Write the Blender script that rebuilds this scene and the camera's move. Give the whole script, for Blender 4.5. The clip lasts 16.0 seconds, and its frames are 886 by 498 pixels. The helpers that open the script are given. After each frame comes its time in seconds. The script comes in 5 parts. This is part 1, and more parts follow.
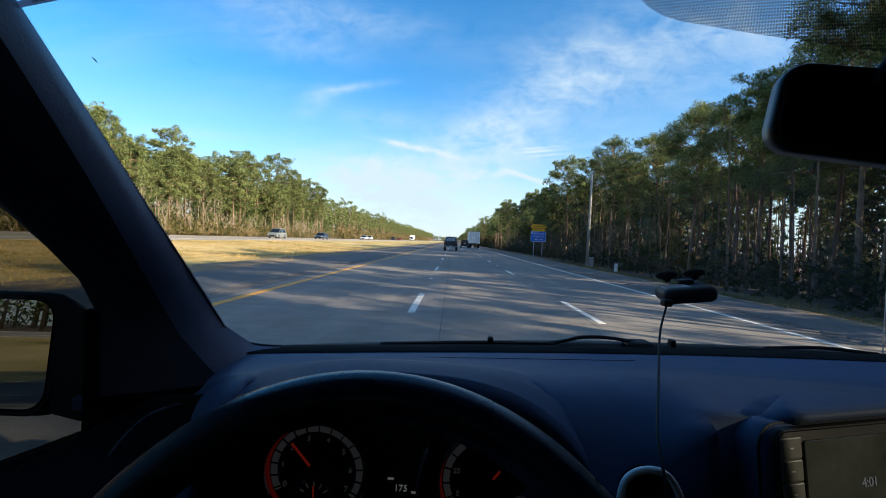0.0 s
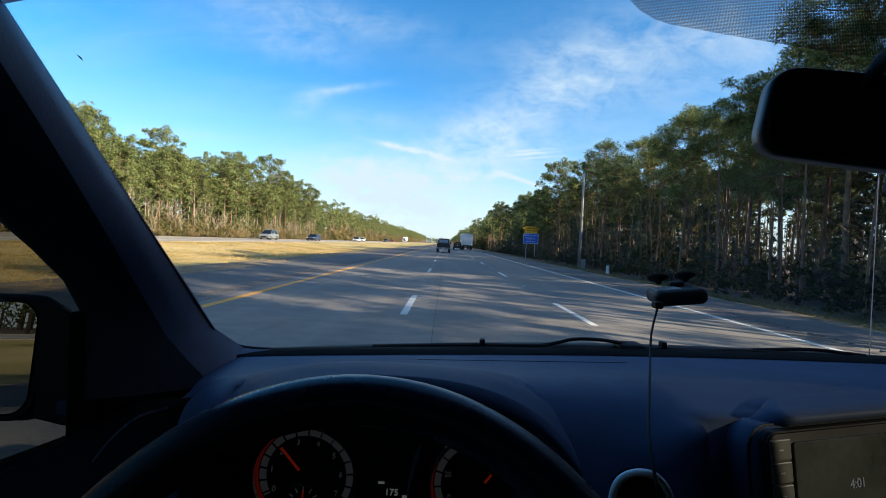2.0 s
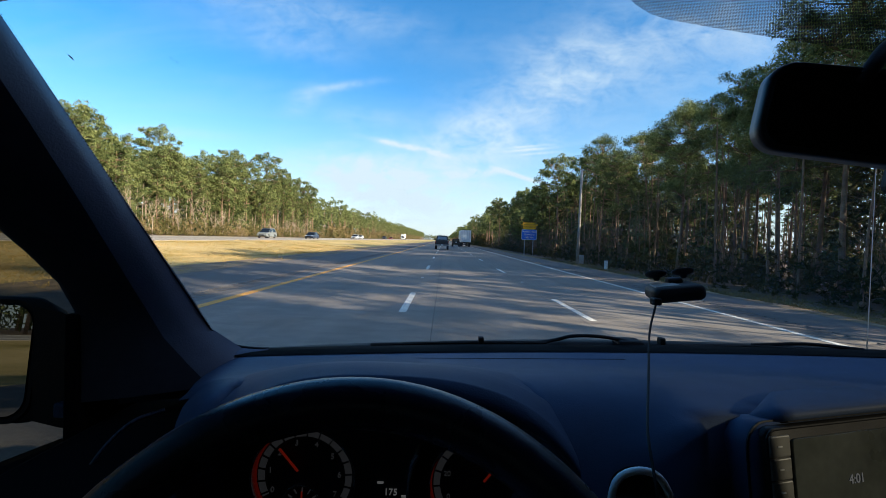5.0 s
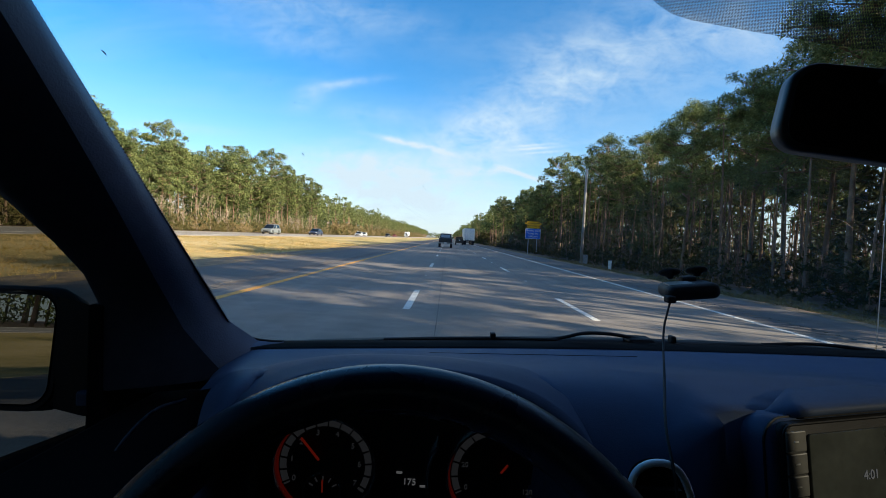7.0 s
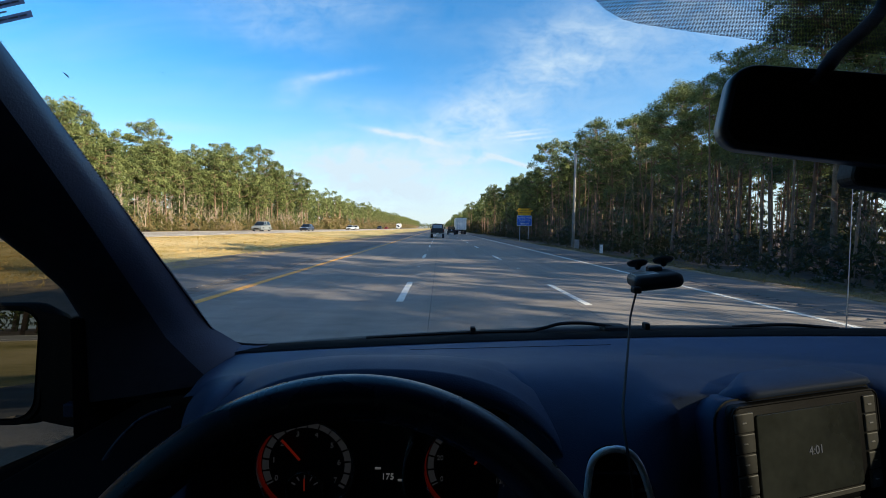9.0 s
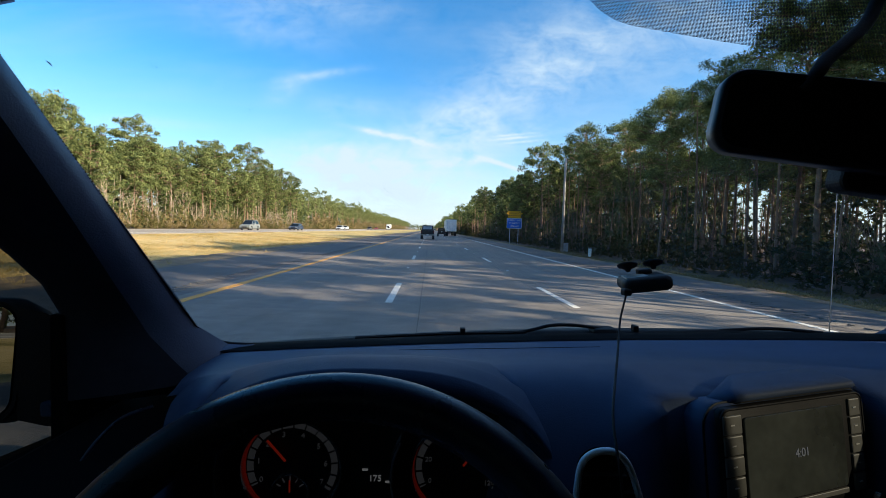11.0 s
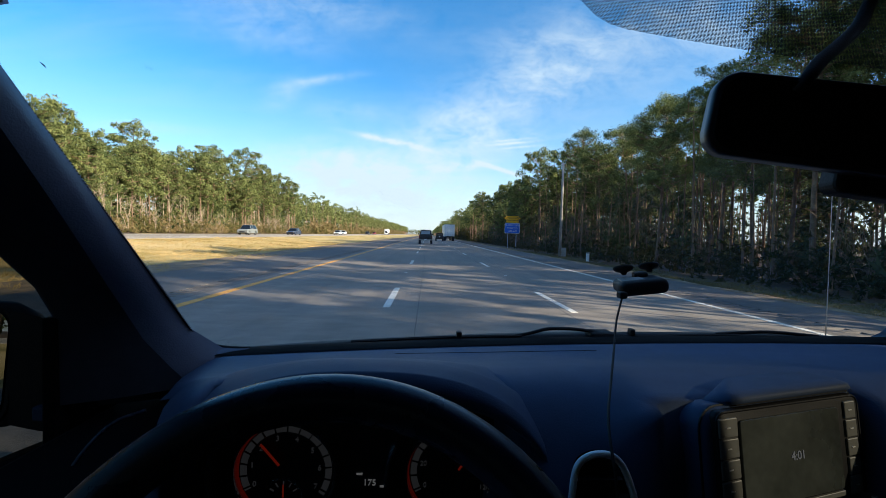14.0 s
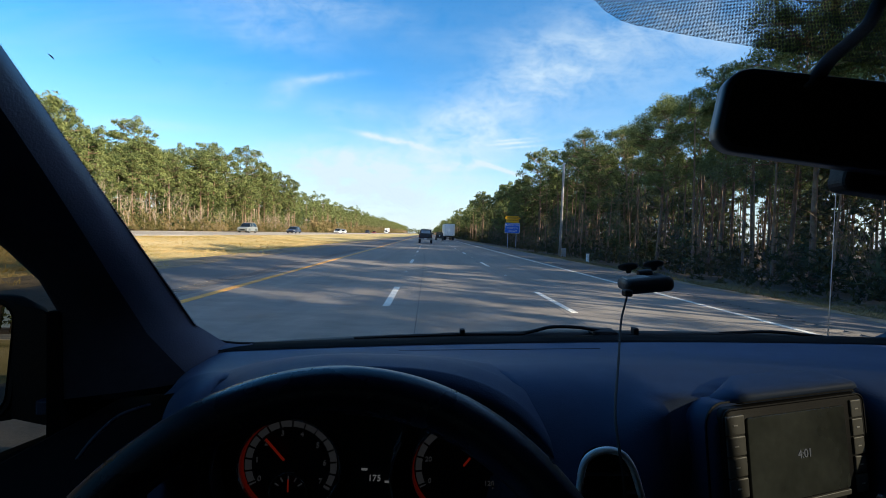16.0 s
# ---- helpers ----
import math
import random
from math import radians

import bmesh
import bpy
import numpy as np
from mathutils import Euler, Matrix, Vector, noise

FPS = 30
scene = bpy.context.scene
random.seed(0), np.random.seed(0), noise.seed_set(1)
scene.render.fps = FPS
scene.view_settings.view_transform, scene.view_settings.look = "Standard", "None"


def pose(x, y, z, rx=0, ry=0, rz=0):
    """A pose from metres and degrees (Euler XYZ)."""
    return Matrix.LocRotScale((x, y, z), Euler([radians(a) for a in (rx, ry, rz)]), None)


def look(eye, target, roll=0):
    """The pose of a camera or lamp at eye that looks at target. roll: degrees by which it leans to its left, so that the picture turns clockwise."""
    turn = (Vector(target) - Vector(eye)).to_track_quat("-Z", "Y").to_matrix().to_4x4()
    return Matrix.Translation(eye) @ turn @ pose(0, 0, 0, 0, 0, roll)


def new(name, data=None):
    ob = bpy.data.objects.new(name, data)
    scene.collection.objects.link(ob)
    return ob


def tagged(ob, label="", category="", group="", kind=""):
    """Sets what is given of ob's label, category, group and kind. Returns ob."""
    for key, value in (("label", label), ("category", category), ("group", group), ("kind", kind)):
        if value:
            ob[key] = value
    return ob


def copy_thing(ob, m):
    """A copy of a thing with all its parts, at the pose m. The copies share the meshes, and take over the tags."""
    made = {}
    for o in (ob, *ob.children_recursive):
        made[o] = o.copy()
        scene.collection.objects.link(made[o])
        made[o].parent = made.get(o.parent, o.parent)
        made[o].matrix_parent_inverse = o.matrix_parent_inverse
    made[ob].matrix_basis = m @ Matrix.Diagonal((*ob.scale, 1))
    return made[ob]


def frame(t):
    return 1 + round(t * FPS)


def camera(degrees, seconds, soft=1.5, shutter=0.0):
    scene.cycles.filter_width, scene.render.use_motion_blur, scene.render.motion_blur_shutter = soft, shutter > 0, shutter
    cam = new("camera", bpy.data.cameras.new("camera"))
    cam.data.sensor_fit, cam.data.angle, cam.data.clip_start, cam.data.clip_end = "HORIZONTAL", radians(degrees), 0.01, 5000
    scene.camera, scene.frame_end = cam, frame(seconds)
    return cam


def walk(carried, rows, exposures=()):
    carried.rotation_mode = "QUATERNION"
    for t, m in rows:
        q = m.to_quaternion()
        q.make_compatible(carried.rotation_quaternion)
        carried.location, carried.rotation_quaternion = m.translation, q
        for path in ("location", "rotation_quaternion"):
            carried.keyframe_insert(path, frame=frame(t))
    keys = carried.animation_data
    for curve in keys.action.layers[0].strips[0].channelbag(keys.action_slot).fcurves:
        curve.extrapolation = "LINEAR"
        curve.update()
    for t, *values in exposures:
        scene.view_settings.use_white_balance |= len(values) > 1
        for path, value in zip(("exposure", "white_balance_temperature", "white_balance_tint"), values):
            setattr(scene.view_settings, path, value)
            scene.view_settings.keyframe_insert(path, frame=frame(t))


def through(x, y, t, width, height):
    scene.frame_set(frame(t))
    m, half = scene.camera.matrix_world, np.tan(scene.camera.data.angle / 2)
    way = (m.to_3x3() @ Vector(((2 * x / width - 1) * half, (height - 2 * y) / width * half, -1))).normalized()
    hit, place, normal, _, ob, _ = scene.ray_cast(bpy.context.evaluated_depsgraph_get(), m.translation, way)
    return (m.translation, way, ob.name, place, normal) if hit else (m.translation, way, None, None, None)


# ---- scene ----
cam = camera(90.55, 16.0, soft=0.45)
PATH = [
    (0.0, pose(-0.0057, 0.0082, 1.4135, 88.934, -2.563, 1.292)),
    (0.5, pose(-0.0013, 0.0114, 1.4143, 89.106, -2.368, 0.888)),
    (1.0, pose(-0.0036, 0.0096, 1.4157, 89.194, -2.394, 0.586)),
    (1.5, pose(-0.0039, 0.0092, 1.4159, 89.288, -2.504, 0.524)),
    (2.0, pose(-0.0043, 0.0114, 1.4138, 89.206, -2.686, 0.350)),
    (2.5, pose(0.0008, 0.0119, 1.4163, 89.327, -2.229, 0.345)),
    (3.0, pose(-0.0039, 0.0174, 1.4120, 88.889, -2.772, -0.015)),
    (3.5, pose(-0.0054, 0.0150, 1.4133, 88.869, -2.831, 0.059)),
    (4.0, pose(-0.0023, 0.0150, 1.4162, 88.848, -2.378, -0.067)),
    (6.5, pose(-0.0088, 0.0119, 1.4162, 88.676, -2.302, 0.372)),
    (7.0, pose(-0.0252, 0.0047, 1.4116, 88.535, -2.841, 0.591)),
    (7.5, pose(-0.0181, -0.0032, 1.4181, 87.931, -1.535, 1.371)),
    (8.0, pose(-0.0087, 0.0017, 1.4220, 86.624, -0.730, 0.220)),
    (8.5, pose(0.0090, -0.0170, 1.4297, 87.370, 0.209, 0.008)),
    (9.0, pose(0.0091, -0.0154, 1.4313, 87.282, -0.594, -0.438)),
    (11.5, pose(0.0051, -0.0098, 1.4269, 87.573, -1.535, -1.870)),
    (12.0, pose(0.0034, -0.0100, 1.4261, 87.629, -1.755, -1.898)),
    (12.5, pose(0.0085, -0.0078, 1.4249, 87.783, -1.576, -1.916)),
    (13.0, pose(0.0112, -0.0097, 1.4297, 88.115, -1.201, -2.313)),
    (13.5, pose(0.0120, -0.0082, 1.4258, 88.147, -1.343, -2.057)),
    (14.0, pose(0.0112, -0.0091, 1.4245, 88.149, -1.467, -1.986)),
    (14.5, pose(0.0108, -0.0061, 1.4230, 87.980, -1.373, -2.038)),
    (15.0, pose(0.0046, -0.0087, 1.4213, 87.956, -1.805, -1.847)),
    (15.5, pose(0.0036, -0.0072, 1.4190, 87.905, -1.793, -1.910)),
    (16.0, pose(0.0021, -0.0078, 1.4191, 88.070, -1.891, -1.989)),
]
walk(cam, PATH, [(0.0, 1.06), (4.2, 1.05), (6.5, 1.0), (9.2, 1.0), (11.3, 1.07), (16.0, 1.07)])

# ---- sky and sun ----
SUN_AZ = radians(116)      # from north (road ahead) clockwise: behind to the right
SUN_EL = radians(20.3)
world = bpy.data.worlds.new("sky")
scene.world = world
world.use_nodes = True


def math_node(tree, op, a, b=None, clamp=False):
    n = tree.nodes.new("ShaderNodeMath")
    n.operation, n.use_clamp = op, clamp
    for i, v in enumerate((a, b)):
        if v is None:
            continue
        if isinstance(v, (int, float)):
            n.inputs[i].default_value = v
        else:
            tree.links.new(v, n.inputs[i])
    return n.outputs[0]


def mix_rgb(tree, fac, a, b, blend="MIX"):
    n = tree.nodes.new("ShaderNodeMix")
    n.data_type, n.blend_type = "RGBA", blend
    for sock, v in ((n.inputs[0], fac), (n.inputs[6], a), (n.inputs[7], b)):
        if isinstance(v, (int, float)):
            sock.default_value = v
        elif isinstance(v, tuple):
            sock.default_value = (*v, 1) if len(v) == 3 else v
        else:
            tree.links.new(v, sock)
    return n.outputs[2]


def ramp(tree, value, stops):
    n = tree.nodes.new("ShaderNodeValToRGB")
    while len(n.color_ramp.elements) < len(stops):
        n.color_ramp.elements.new(0.5)
    for e, (p, c) in zip(n.color_ramp.elements, stops):
        e.position, e.color = p, (*c, 1) if isinstance(c, tuple) else (c, c, c, 1)
    tree.links.new(value, n.inputs[0])
    return n.outputs[0]


def noise_node(tree, vec, scale, detail=4, rough=0.55, distort=0.0):
    n = tree.nodes.new("ShaderNodeTexNoise")
    n.inputs["Scale"].default_value, n.inputs["Detail"].default_value = scale, detail
    n.inputs["Roughness"].default_value, n.inputs["Distortion"].default_value = rough, distort
    if vec is not None:
        tree.links.new(vec, n.inputs["Vector"])
    return n.outputs["Fac"]


def mapped(tree, vec, scale=(1, 1, 1), turn=(0, 0, 0), shift=(0, 0, 0)):
    n = tree.nodes.new("ShaderNodeMapping")
    n.inputs["Scale"].default_value, n.inputs["Rotation"].default_value = scale, turn
    n.inputs["Location"].default_value = shift
    tree.links.new(vec, n.inputs["Vector"])
    return n.outputs[0]


def build_sky():
    t = world.node_tree
    bg = t.nodes["Background"]
    sky = t.nodes.new("ShaderNodeTexSky")
    sky.sky_type, sky.sun_disc = "NISHITA", False
    sky.sun_elevation, sky.sun_rotation = SUN_EL, SUN_AZ
    sky.air_density, sky.dust_density, sky.ozone_density = 1.0, 0.3, 3.0
    hs = t.nodes.new("ShaderNodeHueSaturation")
    hs.inputs["Saturation"].default_value = 1.37
    t.links.new(sky.outputs[0], hs.inputs["Color"])
    # thin high cloud, on a plane far overhead
    geo = t.nodes.new("ShaderNodeTexCoord")
    sep = t.nodes.new("ShaderNodeSeparateXYZ")
    t.links.new(geo.outputs["Generated"], sep.inputs[0])
    up = math_node(t, "ADD", math_node(t, "MAXIMUM", sep.outputs[2], 0.0), 0.12)
    u = math_node(t, "DIVIDE", sep.outputs[0], up)
    v = math_node(t, "DIVIDE", sep.outputs[1], up)
    com = t.nodes.new("ShaderNodeCombineXYZ")
    t.links.new(u, com.inputs[0]), t.links.new(v, com.inputs[1])
    plane = com.outputs[0]
    wisps = noise_node(t, mapped(t, plane, (0.55, 1.5, 1), (0, 0, radians(-24)), (3.1, 1.7, 0)), 1.6, 8, 0.62, 0.6)
    veil = noise_node(t, mapped(t, plane, (0.5, 0.8, 1), (0, 0, radians(-20)), (0.4, 5.2, 0)), 0.7, 3, 0.5, 0.3)
    thin = math_node(t, "MULTIPLY", ramp(t, wisps, [(0.45, 0.0), (0.8, 1.0)]), ramp(t, veil, [(0.4, 0.1), (0.65, 0.8)]))
    # the single clouds ahead: centre, lean, half length, half width and density on the plane one metre ahead
    ahead = math_node(t, "MAXIMUM", sep.outputs[1], 0.05)
    tx = math_node(t, "DIVIDE", sep.outputs[0], ahead)
    tz = math_node(t, "DIVIDE", sep.outputs[2], ahead)
    flat = t.nodes.new("ShaderNodeCombineXYZ")
    t.links.new(tx, flat.inputs[0]), t.links.new(tz, flat.inputs[1])
    strands = noise_node(t, mapped(t, flat.outputs[0], (6.0, 17.0, 1), (0, 0, radians(-10))), 1.0, 9, 0.62, 0.6)
    fleece = noise_node(t, mapped(t, flat.outputs[0], (1.0, 1.5, 1), (0, 0, radians(-25))), 13.0, 7, 0.62, 0.5)
    fibre = math_node(t, "ADD", math_node(t, "MULTIPLY", strands, 0.45), math_node(t, "MULTIPLY", fleece, 0.55))
    fibre = ramp(t, fibre, [(0.36, 0.08), (0.62, 1.0)])
    total = None
    for cx, cz, lean, half, wide, dense in CLOUDS:
        ca, sa = math.cos(lean), math.sin(lean)
        dx, dz = math_node(t, "SUBTRACT", tx, cx), math_node(t, "SUBTRACT", tz, cz)
        along = math_node(t, "ADD", math_node(t, "MULTIPLY", dx, ca / half), math_node(t, "MULTIPLY", dz, sa / half))
        across = math_node(t, "ADD", math_node(t, "MULTIPLY", dx, -sa / wide), math_node(t, "MULTIPLY", dz, ca / wide))
        d2 = math_node(t, "ADD", math_node(t, "MULTIPLY", along, along), math_node(t, "MULTIPLY", across, across))
        g = math_node(t, "MULTIPLY", math_node(t, "EXPONENT", math_node(t, "MULTIPLY", d2, -1.0)), dense)
        total = g if total is None else math_node(t, "ADD", total, g)
    total = math_node(t, "MULTIPLY", math_node(t, "MULTIPLY", total, fibre), math_node(t, "GREATER_THAN", sep.outputs[1], 0.05))
    low = ramp(t, sep.outputs[2], [(0.0, 0.82), (0.07, 0.56), (0.16, 0.23), (0.32, 0.0)])
    fac = math_node(t, "ADD", math_node(t, "ADD", math_node(t, "ADD", math_node(t, "MULTIPLY", thin, 0.25), 0.05), math_node(t, "MULTIPLY", total, 1.1)), low, clamp=True)
    out = mix_rgb(t, fac, hs.outputs[0], CLOUD)
    # hazy brightening of the sky round the sun
    dot = t.nodes.new("ShaderNodeVectorMath")
    dot.operation = "DOT_PRODUCT"
    t.links.new(geo.outputs["Generated"], dot.inputs[0])
    dot.inputs[1].default_value = (math.sin(SUN_AZ) * math.cos(SUN_EL), math.cos(SUN_AZ) * math.cos(SUN_EL), math.sin(SUN_EL))
    near_sun = math_node(t, "POWER", math_node(t, "MAXIMUM", dot.outputs["Value"], 0.0), 1.6)
    out = mix_rgb(t, math_node(t, "MULTIPLY", near_sun, 0.32), out, HAZE)
    t.links.new(out, bg.inputs[0])
    bg.inputs[1].default_value = SKY_STRENGTH


SKY_STRENGTH = 0.126
CLOUD = (2.9, 3.5, 4.0)
HAZE = (5.2, 4.7, 4.2)
CLOUDS = [
    (0.416, 0.429, 0.29, 0.320, 0.1300, 0.34),
    (0.275, 0.395, 0.40, 0.150, 0.0760, 0.26),
    (0.145, 0.300, 0.40, 0.190, 0.0560, 0.26),
    (0.050, 0.245, 0.26, 0.120, 0.0540, 0.42),
    (-0.079, 0.206, -0.18, 0.080, 0.0064, 1.30),
    (0.190, 0.220, 0.12, 0.038, 0.0028, 1.00),
    (0.194, 0.213, 0.12, 0.046, 0.0031, 1.10),
    (0.204, 0.204, 0.12, 0.033, 0.0026, 0.90),
    (0.065, 0.155, 0.10, 0.058, 0.0090, 0.90),
    (0.155, 0.154, -0.27, 0.051, 0.0046, 1.30),
    (-0.324, 0.307, 0.60, 0.044, 0.0230, 0.50),
    (-0.243, 0.339, 0.18, 0.080, 0.0089, 0.50),
    (-0.317, 0.499, -0.09, 0.256, 0.0381, 0.32),
    (-0.365, 0.435, -0.09, 0.154, 0.0382, 0.28),
    (-0.191, 0.268, -0.04, 0.084, 0.0230, 0.28),
    (-0.199, 0.159, -0.06, 0.154, 0.0359, 0.60),
    (-0.113, 0.105, -0.01, 0.231, 0.0616, 0.75),
    (0.642, 0.490, -0.06, 0.165, 0.0531, 0.35),
    (-0.628, 0.221, -0.01, 0.110, 0.0116, 0.30),
    (0.107, 0.205, 0.13, 0.180, 0.0450, 0.34),
]
build_sky()
sun_data = bpy.data.lights.new("sun", "SUN")
sun_data.energy, sun_data.angle, sun_data.color = 5.0, radians(0.53), (1.0, 0.89, 0.71)
sun = new("sun", sun_data)
sun_dir = Vector((math.sin(SUN_AZ) * math.cos(SUN_EL), math.cos(SUN_AZ) * math.cos(SUN_EL), math.sin(SUN_EL)))
sun.matrix_world = look(sun_dir * 100, (0, 0, 0))


# ---- materials ----
def mat(name, color, rough=0.6, metal=0.0, vary=0.15, scale=6.0, bump=0.0, bump_scale=60.0, spec=0.5, coord="Object", tint=None):
    m = bpy.data.materials.new(name)
    m.use_nodes = True
    t = m.node_tree
    b = t.nodes["Principled BSDF"]
    b.inputs["Roughness"].default_value, b.inputs["Metallic"].default_value = rough, metal
    b.inputs["Specular IOR Level"].default_value = spec
    tc = t.nodes.new("ShaderNodeTexCoord")
    vec = tc.outputs[coord]
    n1 = noise_node(t, vec, scale, 5)
    n2 = noise_node(t, vec, scale * 9, 3)
    f = math_node(t, "ADD", math_node(t, "MULTIPLY", n1, 0.65), math_node(t, "MULTIPLY", n2, 0.35))
    dark = tuple(c * (1 - vary * 1.6) for c in color)
    light = tuple(min(1, c * (1 + vary * 1.6)) for c in (tint or color))
    t.links.new(ramp(t, f, [(0.3, dark), (0.7, light)]), b.inputs["Base Color"])
    t.links.new(ramp(t, n1, [(0.3, max(0.02, rough - 0.08)), (0.7, min(1, rough + 0.08))]), b.inputs["Roughness"])
    if bump:
        bn = t.nodes.new("ShaderNodeBump")
        bn.inputs["Strength"].default_value, bn.inputs["Distance"].default_value = bump, 0.01
        t.links.new(noise_node(t, vec, bump_scale, 4), bn.inputs["Height"])
        t.links.new(bn.outputs[0], b.inputs["Normal"])
    return m


def asphalt_mat(name, base, streak=0.16):
    m = mat(name, base, 0.85, 0, 0.1, 0.35, 0.35, 45.0, 0.3)
    t = m.node_tree
    b = t.nodes["Principled BSDF"]
    tc = t.nodes.new("ShaderNodeTexCoord")
    old = b.inputs["Base Color"].links[0].from_socket
    wear = noise_node(t, mapped(t, tc.outputs["Object"], (1.3, 0.03, 1)), 1.0, 5, 0.6)
    col = mix_rgb(t, 1.0, old, ramp(t, wear, [(0.3, 1 - streak), (0.7, 1 + streak)]), "MULTIPLY")
    # mottling stretched across the road: fine shadow streaks put into the colour
    patch = noise_node(t, mapped(t, tc.outputs["Object"], (0.8, 2.2, 1)), 1.6, 6, 0.7)
    col = mix_rgb(t, 1.0, col, ramp(t, patch, [(0.3, 0.84), (0.7, 1.16)]), "MULTIPLY")
    grit = noise_node(t, tc.outputs["Object"], 70.0, 2)
    col = mix_rgb(t, 1.0, col, ramp(t, grit, [(0.3, 0.8), (0.7, 1.2)]), "MULTIPLY")
    t.links.new(col, b.inputs["Base Color"])
    return m


def leaf_mat(name, color, other, through=0.3, patches=0.0, grain=0.45):
    m = bpy.data.materials.new(name)
    m.use_nodes = True
    t = m.node_tree
    t.nodes.remove(t.nodes["Principled BSDF"])
    geo = t.nodes.new("ShaderNodeNewGeometry")
    info = t.nodes.new("ShaderNodeObjectInfo")
    f = math_node(t, "ADD", math_node(t, "MULTIPLY", geo.outputs["Random Per Island"], 0.6), math_node(t, "MULTIPLY", info.outputs["Random"], 0.4))
    if patches:
        tc = t.nodes.new("ShaderNodeTexCoord")
        big = ramp(t, noise_node(t, mapped(t, tc.outputs["Object"], (1, 0.6, 1)), grain, 4, 0.6), [(0.38, 0.0), (0.62, 1.0)])
        f = math_node(t, "ADD", math_node(t, "MULTIPLY", f, 1 - patches), math_node(t, "MULTIPLY", big, patches))
    col = ramp(t, f, [(0.15, color), (0.85, other)])
    d = t.nodes.new("ShaderNodeBsdfDiffuse")
    tr = t.nodes.new("ShaderNodeBsdfTranslucent")
    mx = t.nodes.new("ShaderNodeMixShader")
    mx.inputs[0].default_value = through
    t.links.new(col, d.inputs[0]), t.links.new(col, tr.inputs[0])
    t.links.new(d.outputs[0], mx.inputs[1]), t.links.new(tr.outputs[0], mx.inputs[2])
    t.links.new(mx.outputs[0], t.nodes["Material Output"].inputs[0])
    return m


def grass_mat(name, stops, scale=0.25):
    m = mat(name, (0.3, 0.25, 0.1), 0.95, 0, 0.1, 1.0, 0.8, 9.0, 0.1)
    t = m.node_tree
    b = t.nodes["Principled BSDF"]
    tc = t.nodes.new("ShaderNodeTexCoord")
    a = noise_node(t, mapped(t, tc.outputs["Object"], (1, 0.45, 1)), scale, 6, 0.65)
    c = noise_node(t, tc.outputs["Object"], 6.0, 4, 0.7)
    f = math_node(t, "ADD", math_node(t, "MULTIPLY", a, 0.7), math_node(t, "MULTIPLY", c, 0.3))
    t.links.new(ramp(t, f, stops), b.inputs["Base Color"])
    return m


def glass_mat(name, gloss=1.45, tint=(0.97, 0.99, 0.98), shine=0.1):
    m = bpy.data.materials.new(name)
    m.use_nodes = True
    t = m.node_tree
    t.nodes.remove(t.nodes["Principled BSDF"])
    fr = t.nodes.new("ShaderNodeFresnel")
    fr.inputs[0].default_value = gloss
    tp = t.nodes.new("ShaderNodeBsdfTransparent")
    tp.inputs[0].default_value = (*tint, 1)
    gl = t.nodes.new("ShaderNodeBsdfGlossy")
    gl.inputs["Roughness"].default_value = 0.0
    mx = t.nodes.new("ShaderNodeMixShader")
    t.links.new(math_node(t, "MULTIPLY", fr.outputs[0], shine), mx.inputs[0])
    t.links.new(tp.outputs[0], mx.inputs[1]), t.links.new(gl.outputs[0], mx.inputs[2])
    t.links.new(mx.outputs[0], t.nodes["Material Output"].inputs[0])
    return m


def frit_mat():
    """Black dots baked on the glass, about 4 mm apart in staggered rows."""
    m = bpy.data.materials.new("windscreen_dots")
    m.use_nodes = True
    t = m.node_tree
    b = t.nodes["Principled BSDF"]
    b.inputs["Base Color"].default_value, b.inputs["Roughness"].default_value = (0.02, 0.018, 0.034, 1), 0.5
    tc = t.nodes.new("ShaderNodeTexCoord")
    uv = tc.outputs["UV"]
    dist = None
    for shift in ((0, 0, 0), (0.5, 0.5, 0)):
        fr = t.nodes.new("ShaderNodeVectorMath")
        fr.operation = "FRACTION"
        t.links.new(mapped(t, uv, (550, 318, 1), (0, 0, 0), shift), fr.inputs[0])
        s = t.nodes.new("ShaderNodeSeparateXYZ")
        t.links.new(fr.outputs[0], s.inputs[0])
        dx = math_node(t, "SUBTRACT", s.outputs[0], 0.5)
        dy = math_node(t, "MULTIPLY", math_node(t, "SUBTRACT", s.outputs[1], 0.5), 1.72)
        d = math_node(t, "SQRT", math_node(t, "ADD", math_node(t, "MULTIPLY", dx, dx), math_node(t, "MULTIPLY", dy, dy)))
        dist = d if dist is None else math_node(t, "MINIMUM", dist, d)
    dot = math_node(t, "LESS_THAN", dist, 0.385)
    tp = t.nodes.new("ShaderNodeBsdfTransparent")
    mx = t.nodes.new("ShaderNodeMixShader")
    t.links.new(dot, mx.inputs[0])
    t.links.new(tp.outputs[0], mx.inputs[1]), t.links.new(b.outputs[0], mx.inputs[2])
    t.links.new(mx.outputs[0], t.nodes["Material Output"].inputs[0])
    return m


